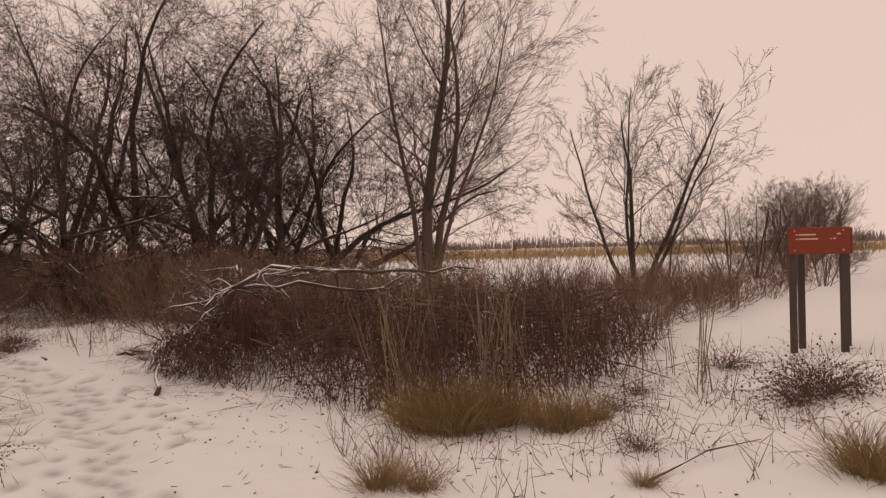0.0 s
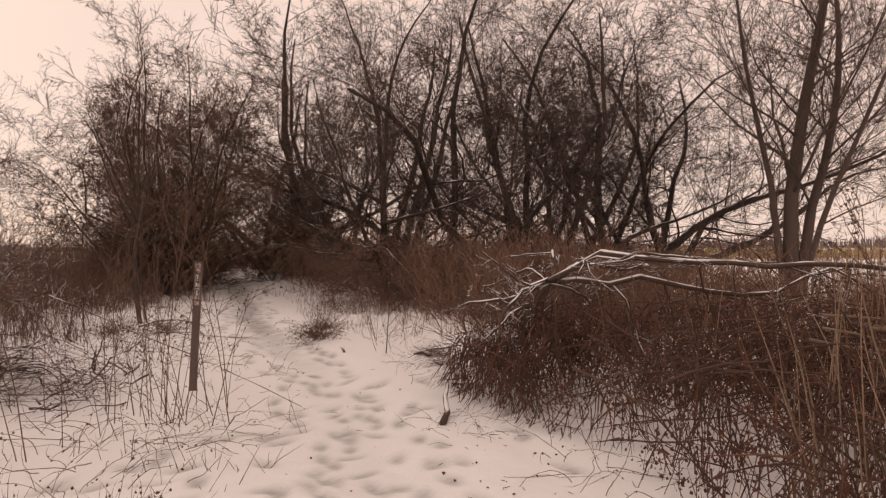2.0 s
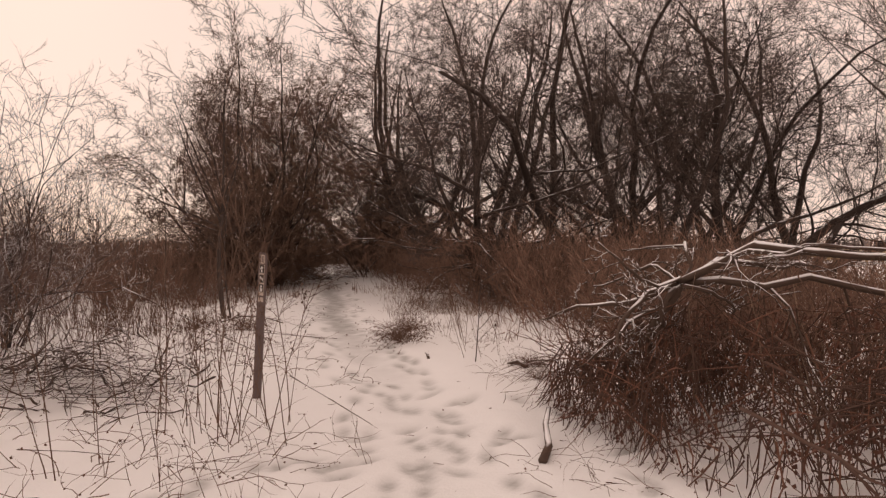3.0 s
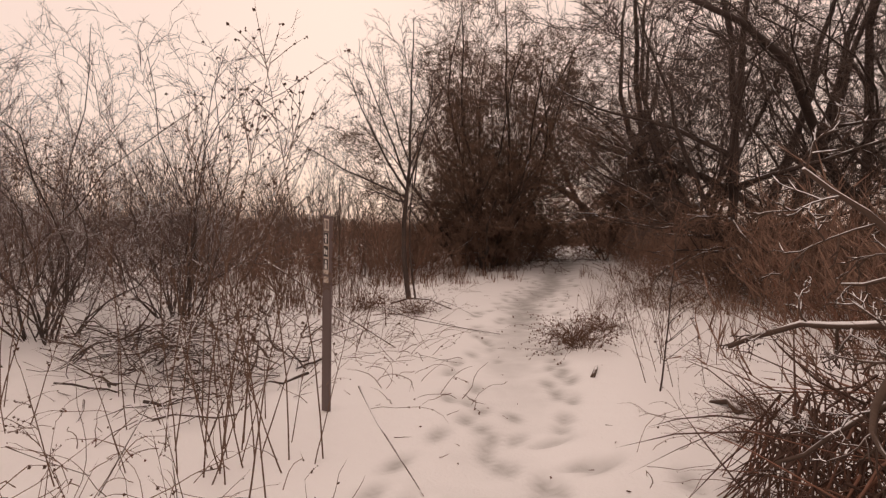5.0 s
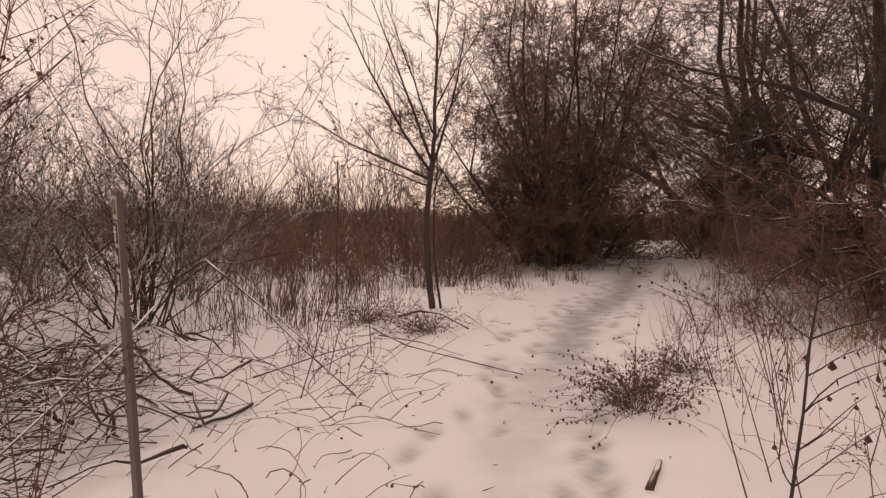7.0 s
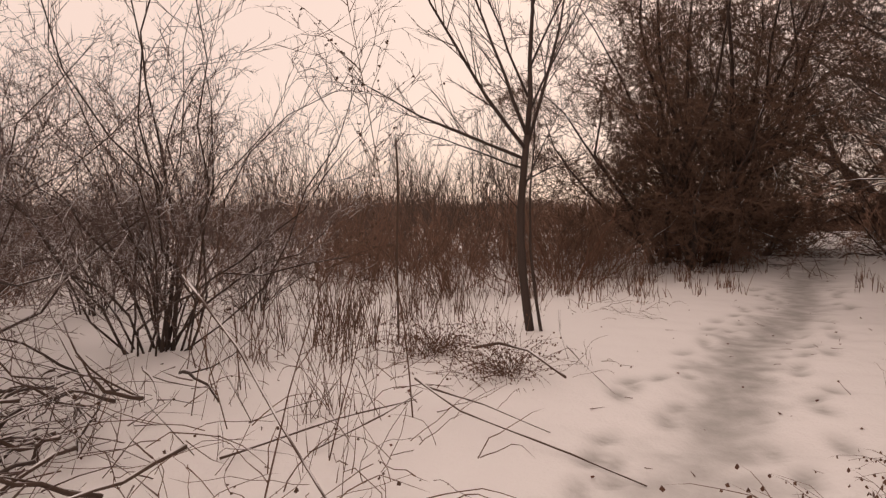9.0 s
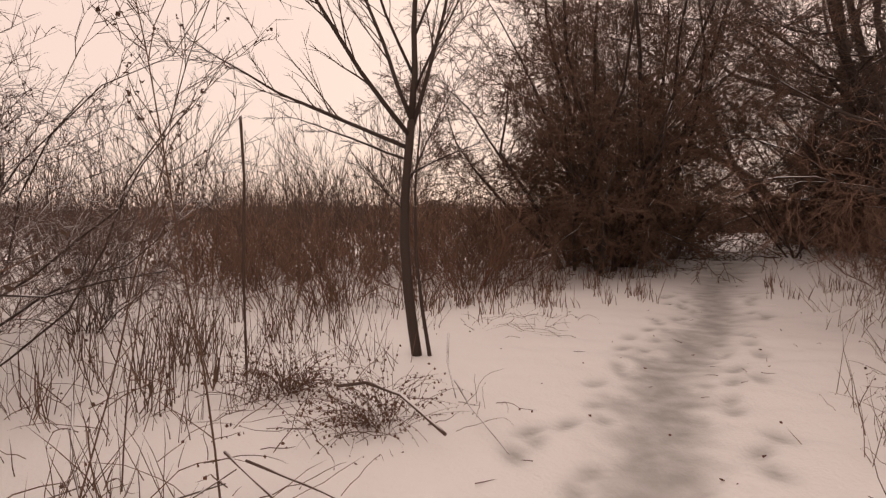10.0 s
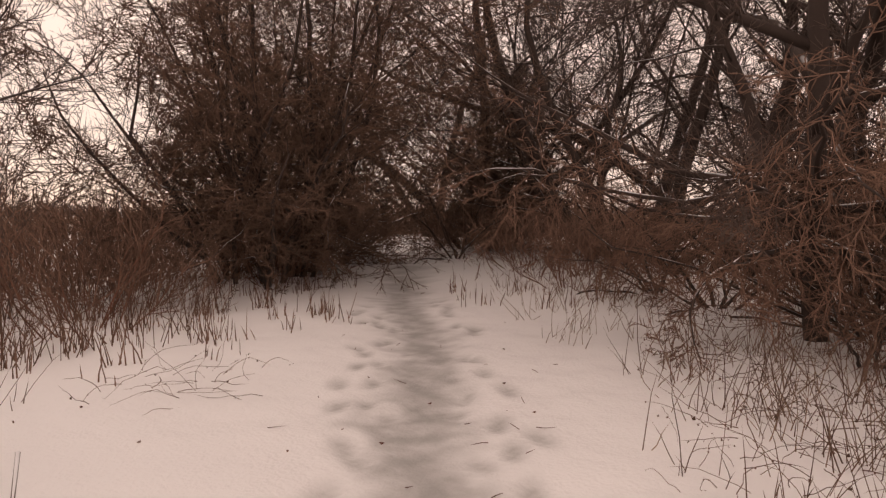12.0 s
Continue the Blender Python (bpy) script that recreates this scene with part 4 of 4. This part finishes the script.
def weed_clump(seed):
    """A tuft of stems that rise and hang over, with withered narrow leaves."""
    r = random.Random(seed)
    root = new("weed_clump")
    w, s = Wood(), Wood()
    for _ in range(110):
        a, q = r.uniform(0, 6.283), abs(r.gauss(0, 0.2))
        p = Vector((math.cos(a) * q, math.sin(a) * q * 0.7, -0.03))
        pts = bent(p, Vector((math.cos(a) * 0.45 + r.gauss(-0.15, 0.3), math.sin(a) * 0.45 + r.gauss(0, 0.3), 1)).normalized(), r.uniform(0.35, 0.85), 8, 0.14, 2.4, r)
        for v in pts:
            v.z = max(v.z, -0.03)
        w.tube(pts, r.uniform(0.002, 0.0036), 0.0013, 3)
        for v in pts[2:]:
            for _leaf in range(2):
                if r.random() < 0.55:
                    s.leaf(v, (jitter(r, 0.3) + Vector((0, 0, -1))).normalized(), r.uniform(0.012, 0.03), r)
    tagged(part("stalk_tangle", w, DEAD, root), kind="stuff")
    tagged(part("dry_leaf_cover", s, CLUMP_LEAF, root), kind="stuff")
    return tagged(root, "reddish-brown drooping weed clump beside the path", "weeds")


clump = weed_clump(95)
stand(clump, -6.7, 12.1, 0, 0.95)
for x, y, s in [(-4.45, 11.5, 0.4), (-4.25, 11.4, 0.35), (-3.95, 10.8, 0.4), (-6.9, 12.3, 0.7), (4.0, 5.6, 1.0), (4.25, 5.75, 0.9), (3.7, 5.45, 0.6), (4.05, 7.3, 0.75), (2.2, 5.9, 0.5), (2.6, 6.5, 0.5), (1.9, 4.6, 0.45), (-10.0, 12.0, 0.8), (-11.0, 11.6, 0.9), (-7.3, 13.2, 0.7), (-3.4, 5.3, 0.8), (-3.9, 5.0, 0.7)]:
    another(clump, x, y, rw.uniform(0, 360), s)


def tussock(seed):
    r = random.Random(seed)
    w = Wood()
    for _ in range(260):
        a, q = r.uniform(0, 6.283), abs(r.gauss(0, 0.11))
        p = Vector((math.cos(a) * q, math.sin(a) * q, -0.03))
        w.tube(bent(p, Vector((math.cos(a) * 0.5 + r.gauss(0, 0.2), math.sin(a) * 0.5 + r.gauss(0, 0.2), 1)).normalized(), r.uniform(0.25, 0.68), 4, 0.12, 1.5, r), 0.003, 0.001, 3)
    root = new("grass_tussock")
    part("blade_tuft", w, STRAW, root)
    return tagged(root, "golden dry grass tussock standing in snow", "grass", group="grass tussocks")


tuss = tussock(61)
stand(tuss, 0.55, 5.6, 0, 1.1)
for x, y, s in [(0.3, 5.75, 1.0), (0.8, 5.7, 1.1), (0.5, 5.95, 1.2), (0.95, 5.95, 1.0), (1.5, 5.35, 0.9), (1.68, 5.5, 0.8), (-0.1, 4.25, 0.6), (0.2, 4.15, 0.55), (2.95, 3.7, 0.8), (3.1, 3.85, 0.6), (1.95, 5.65, 0.4),
                (1.6, 3.85, 0.35), (0.65, 6.15, 1.1), (0.25, 6.05, 0.9), (1.1, 5.75, 0.8), (1.4, 5.6, 0.8), (0.02, 4.35, 0.5), (3.0, 3.55, 0.7)]:
    another(tuss, x, y, rw.uniform(0, 360), s)

# ---- stalks that stand out of the snow ----


def stalks(name, patches, lo, hi, rad, mat, seed, label, lean=0.15, keep=0.7):
    r = random.Random(seed)
    w = Wood()
    for n, cx, cy, sx, sy, turn in patches:
        tufts = [(r.gauss(0, sx), r.gauss(0, sy)) for _ in range(max(3, n // 6))]
        for _ in range(n):
            u, v = r.choice(tufts)
            u, v = u + r.gauss(0, 0.1), v + r.gauss(0, 0.1)
            x, y = cx + u * math.cos(turn) - v * math.sin(turn), cy + u * math.sin(turn) + v * math.cos(turn)
            if float(trail_gap(np.array([x]), np.array([y]))[0]) < keep or not clear(x, y, 1.0 if hi < 0.7 else 1.6):
                continue
            h = lo + (hi - lo) * r.random() ** 1.5
            w.tube(bent(Vector((x, y, ground_z(x, y) - 0.03)), Vector((r.gauss(0, lean), r.gauss(0, lean), 1)).normalized(), h, 3, 0.09, 0.1, r), rad * r.uniform(0.6, 1.2), rad * 0.4, 3)
    ob = new(name, w.mesh(name, mat))
    return tagged(ob, label, "dry stalks", kind="stuff")


stalks("dark_stalks", [(380, -13.9, 16.8, 1.5, 0.7, 0.9), (200, -15.6, 18.8, 1.3, 0.7, 0.9), (150, -15, 14.5, 1.2, 1.0, 0)], 0.12, 0.42, 0.0075, TWIG_BROWN, 101, "short dark weed stalks standing in snow")
stalks("mixed_stalks", [(110, -12.2, 11.6, 0.9, 0.4, 0.4), (90, -11.0, 11.1, 0.5, 0.35, 0), (110, -7.9, 14.5, 0.35, 0.8, 0.5), (100, -9.0, 16.6, 0.5, 0.9, 0.6), (45, -8.2, 15.0, 0.5, 0.8, 0.6), (50, -7.0, 13.7, 0.4, 0.5, 0.5), (130, -13.6, 12.2, 1.0, 1.0, 0), (60, -9.2, 10.6, 0.6, 0.4, 0.5), (70, -10.5, 9.9, 0.9, 0.5, 0.3)], 0.1, 0.65, 0.0036, DEAD, 102, "thin dry weed stalks standing in snow", 0.35)
stalks("pale_stalks", [(45, -8.3, 15.2, 0.8, 0.6, 2.2), (120, -9.0, 17.0, 1.3, 0.8, 2.2), (90, -8.7, 16.6, 1.3, 0.8, 2.2), (110, -7.4, 15.6, 1.1, 0.5, 2.4), (160, -11.8, 19.6, 1.4, 0.5, 2.2)], 0.15, 0.6, 0.004, PALE_STALK, 103, "pale dry grass stalks along the trail edge", 0.55, 1.1)
stalks("hedge_stems", [(190, -13.4, 11.5, 1.3, 0.8, 0), (150, -14.6, 12.8, 1.2, 1.0, 0), (160, -12.4, 10.6, 0.9, 0.5, 0), (120, -15.4, 15.4, 0.9, 1.0, 0)], 0.25, 0.95, 0.006, DEAD, 107, "upright dry stems in front of the shrubs", 0.22)
stalks("edge_grass", [(480, -6.2, 16.1, 1.4, 0.5, -0.25), (420, -3.6, 13.6, 1.4, 0.6, -0.4), (200, -8.0, 17.6, 0.7, 0.6, 0), (400, 2.4, 9.4, 1.7, 0.7, 0.7), (220, 0.7, 6.0, 0.8, 0.3, 0)], 0.25, 0.85, 0.0042, TWIG_BROWN, 104, "brown dead grass along the brush edge", 0.3, 1.5)
stalks("bank_stubble", [(330, 2.4, 5.4, 1.4, 1.0, 0), (260, 0.9, 4.9, 1.3, 0.5, 0), (220, 4.6, 6.0, 1.2, 1.2, 0), (180, -1.6, 6.3, 0.9, 0.8, 0), (90, -4.2, 5.2, 0.7, 0.6, 0), (150, 4.2, 7.4, 1.6, 1.4, 0.7), (160, -1.2, 7.0, 0.9, 0.5, -0.6), (110, -4.8, 6.6, 0.8, 0.6, 0), (60, 0.8, 4.1, 1.4, 0.5, 0), (150, -2.9, 8.7, 0.5, 0.3, -0.6)], 0.08, 0.4, 0.0035, DEAD, 105, "sparse dry stubble poking through snow", 0.5)
stalks("tall_reeds", [(60, 1.5, 10.6, 1.4, 0.8, 0), (90, 5.0, 14.2, 1.6, 1.6, 0.6), (60, -0.5, 9.6, 0.8, 0.7, 0), (190, 1.0, 6.9, 1.1, 0.7, 0)], 0.9, 2.2, 0.0075, PALE_STALK, 106, "tall pale reed stalks above the brush", 0.1)


def litter():
    r = random.Random(110)
    w = Wood()
    for k in range(900):
        if k < 170:
            i = r.randrange(2, 9)
            x = TRAIL[i][0] + r.gauss(0, 1.6)
            y = TRAIL[i][1] + r.gauss(0, 1.3)
        else:
            x, y = r.uniform(-2.5, 6), r.uniform(3.2, 8.5)
        a = r.uniform(0, 6.283)
        z = ground_z(x, y) + 0.006
        if r.random() < 0.5:
            w.leaf(Vector((x, y, z)), Vector((math.cos(a), math.sin(a), 0.15)).normalized(), r.uniform(0.012, 0.035), r)
        else:
            w.tube(bent(Vector((x, y, z)), Vector((math.cos(a), math.sin(a), 0.06)), r.uniform(0.03, 0.14), 3, 0.12, 0.1, r), 0.003, 0.0015, 3)
    ob = new("twig_litter", w.mesh("twig_litter", LEAF_BROWN))
    return tagged(ob, "scattered dead leaves and twigs on the snow", "litter", kind="stuff")


litter()


def fallen_stick(points, r0, r1, label):
    w = Wood()
    w.tube([Vector((x, y, ground_z(x, y) + z)) for x, y, z in points], r0, r1, 6)
    ob = new("fallen_stick", w.mesh("fallen_stick", LOG))
    return tagged(ob, label, "stick")


fallen_stick([(-3.0, 8.55, 0.02), (-3.05, 8.8, 0.05), (-3.2, 9.1, 0.12), (-3.25, 9.3, 0.2)], 0.035, 0.02, "short dark broken log end in snow")
fallen_stick([(-4.35, 11.35, 0.0), (-4.5, 11.45, 0.05), (-4.65, 11.45, 0.0)], 0.04, 0.025, "short stub of dead wood in snow")
fallen_stick([(-5.75, 11.3, 0.005), (-5.9, 11.5, 0.012), (-6.0, 11.62, 0.005)], 0.022, 0.012, "short dark stick lying in snow")
fallen_stick([(-9.3, 11.1, 0.25), (-8.9, 11.3, 0.12), (-8.3, 11.75, 0.02), (-7.9, 11.95, 0.01)], 0.008, 0.004, "thin fallen stem lying on snow")
fallen_stick([(-10.6, 11.9, 0.1), (-10.2, 12.0, 0.2), (-9.8, 12.1, 0.22), (-9.35, 12.2, 0.12)], 0.014, 0.01, "broken dead stem propped above snow")
fallen_stick([(-8.0, 9.1, 0.9), (-7.6, 8.9, 0.75), (-6.9, 8.4, 0.4), (-6.4, 8.05, 0.02)], 0.009, 0.006, "long broken stem leaning over snow")
fallen_stick([(-9.9, 9.6, 1.0), (-9.2, 10.0, 0.6), (-8.6, 10.25, 0.3), (-8.0, 10.5, 0.02)], 0.011, 0.006, "long grey fallen branch leaning over snow")
fallen_stick([(-11.4, 11.36, -0.05), (-11.41, 11.35, 0.9), (-11.43, 11.37, 1.6), (-11.42, 11.35, 2.05)], 0.009, 0.012, "single tall dead stalk standing upright")

for ax, ay, az, bx, by, bz in [(-9.0, 9.9, 0.02, -9.26, 11.1, 0.12), (-8.9, 10.4, 0.01, -9.3, 11.15, 0.16), (-9.4, 11.2, 0.15, -8.63, 11.77, 0.01), (-10.3, 9.75, 0.35, -9.55, 10.05, 0.02),
                               (-9.55, 10.03, 0.02, -9.6, 10.5, 0.1), (-10.3, 10.35, 0.3, -8.83, 10.65, 0.02), (-9.9, 8.98, 0.5, -9.1, 9.75, 0.02), (-10.34, 12.67, 0.1, -9.2, 12.5, 0.01),
                               (-5.76, 7.3, 0.02, -7.6, 8.25, 0.75), (-7.0, 6.85, 0.1, -6.27, 7.3, 0.02), (-6.1, 9.1, 0.25, -4.8, 8.85, 0.02), (-6.9, 7.7, 0.6, -5.4, 7.65, 0.02),
                               (-10.9, 12.85, 0.3, -10.2, 12.62, 0.02), (-11.5, 12.2, 0.45, -10.5, 12.1, 0.02), (1.66, 3.93, 0.01, 2.76, 4.48, 0.04), (2.6, 6.9, 0.02, 4.0, 7.6, 0.12), (4.9, 6.2, 0.25, 3.6, 5.5, 0.02)]:
    mid = ((ax + bx) / 2 + rw.gauss(0, 0.05), (ay + by) / 2 + rw.gauss(0, 0.05), (az + bz) / 2 + 0.04)
    fallen_stick([(ax, ay, az), mid, (bx, by, bz)], rw.uniform(0.005, 0.009), 0.003, "thin dead stem fallen across the snow")


def roadside_sapling():
    """A knee-high to chest-high bare sapling with a few drooping seed clusters."""
    r = random.Random(131)
    root = new("bare_sapling")
    stem, twigs, pods = Wood(), Wood(), Wood()
    pts = bent(Vector((0, 0, -0.06)), Vector((0.06, 0.1, 1)).normalized(), 1.4, 9, 0.06, 0.0, r)
    stem.tube(pts, 0.0085, 0.003, 6)
    for i in range(2, 9):
        for _ in range(2):
            t = bent(pts[i], aside((pts[i] - pts[i - 1]).normalized(), r.uniform(0.6, 1.0), r), r.uniform(0.25, 0.6), 5, 0.12, 0.5, r)
            twigs.tube(t, 0.0036, 0.0015, 4)
            for q in t[2:]:
                if r.random() < 0.5:
                    pods.leaf(q, Vector((r.gauss(0, 0.3), r.gauss(0, 0.3), -1)).normalized(), r.uniform(0.02, 0.045), r)
    part("stem", stem, BARK_DARK, root)
    part("branch_spray", twigs, BARK_DARK, root)
    tagged(part("seed_cluster", pods, SEED, root), kind="stuff")
    return tagged(root, "small bare sapling with dark drooping seed clusters", "sapling")


stand(roadside_sapling(), -5.1, 11.4)

# low sprawling growth under the old willow
SPRAWL = dict(BUSH, up=[-0.12, -0.12, -0.15, -0.2], lift=[0.0, -0.1, -0.2], kids=[8, 6, 3], least=0.004)
sprawl = shrub("sprawling_bush", 9, 1.1, 3.0, 0.03, SPRAWL, (BARK_DARK, TWIG_BROWN), 47, "sprawling bush with drooping brown branches", "bush", 0.3)
stand(sprawl, -8.4, 19.2)
for x, y, s in [(-8.5, 17.8, 0.5), (-10.2, 20.3, 0.9), (-7.0, 18.2, 0.8), (-8.9, 20.8, 1.2), (-11.2, 21.2, 0.9), (-5.0, 17.8, 0.9), (-18.2, 18.6, 0.8), (-20.5, 19.0, 1.0), (-16.5, 23.5, 0.9)]:
    another(sprawl, x, y, rw.uniform(0, 360), s)

# ---- the distance ----


def far_woods():
    r = random.Random(120)
    w = Wood()
    for k in range(13000):
        a = r.uniform(0, 6.283)
        d = 290 + r.gauss(0, 14)
        h = 0.7 * (4.6 + 1.3 * math.sin(a * 9) + 1.5 * math.sin(a * 31)) * r.uniform(0.6, 1.15)
        p = Vector((math.sin(a) * d, math.cos(a) * d, 0))
        w.tube([p, p + Vector((r.gauss(0, 0.6), r.gauss(0, 0.6), h))], r.uniform(0.15, 0.45), 0.06, 3)
    ob = new("far_woods", w.mesh("far_woods", HAZED_WOOD))
    return tagged(ob, "hazy grey-brown woods on the horizon", "woods", kind="stuff")


far_woods()


def reed_bed():
    r = random.Random(121)
    w = Wood()
    for k in range(6500):
        x, y = r.uniform(-45, 75), r.gauss(88, 9)
        w.tube([Vector((x, y, 0)), Vector((x + r.gauss(0, 0.2), y, r.uniform(0.7, 1.5)))], 0.06, 0.02, 3)
    ob = new("reed_bed", w.mesh("reed_bed", REED))
    return tagged(ob, "tan reed bed across the far field", "reeds", kind="stuff")


reed_bed()


def far_scrub():
    """Bare scrub behind the near shrubs."""
    r = random.Random(122)
    w = Wood()
    for k in range(1500):
        x, y = r.uniform(-75, -27), r.uniform(-12, 48)
        if r.random() < 0.25:
            x, y = r.uniform(-40, -5), r.uniform(36, 60)
        h = r.uniform(1.2, 2.8) + 4.5 * max(0, noise.noise(Vector((x * 0.09, y * 0.09, 3.1))))
        for _ in range(8):
            p = Vector((x + r.gauss(0, 0.3), y + r.gauss(0, 0.3), 0))
            w.tube(bent(p, Vector((r.gauss(0, 0.35), r.gauss(0, 0.35), 1)).normalized(), h * r.uniform(0.6, 1), 2, 0.12, 0, r), 0.022, 0.01, 3)
    ob = new("far_scrub", w.mesh("far_scrub", TWIG_BROWN))
    return tagged(ob, "bare brown scrub across the marsh", "scrub", kind="stuff")


far_scrub()
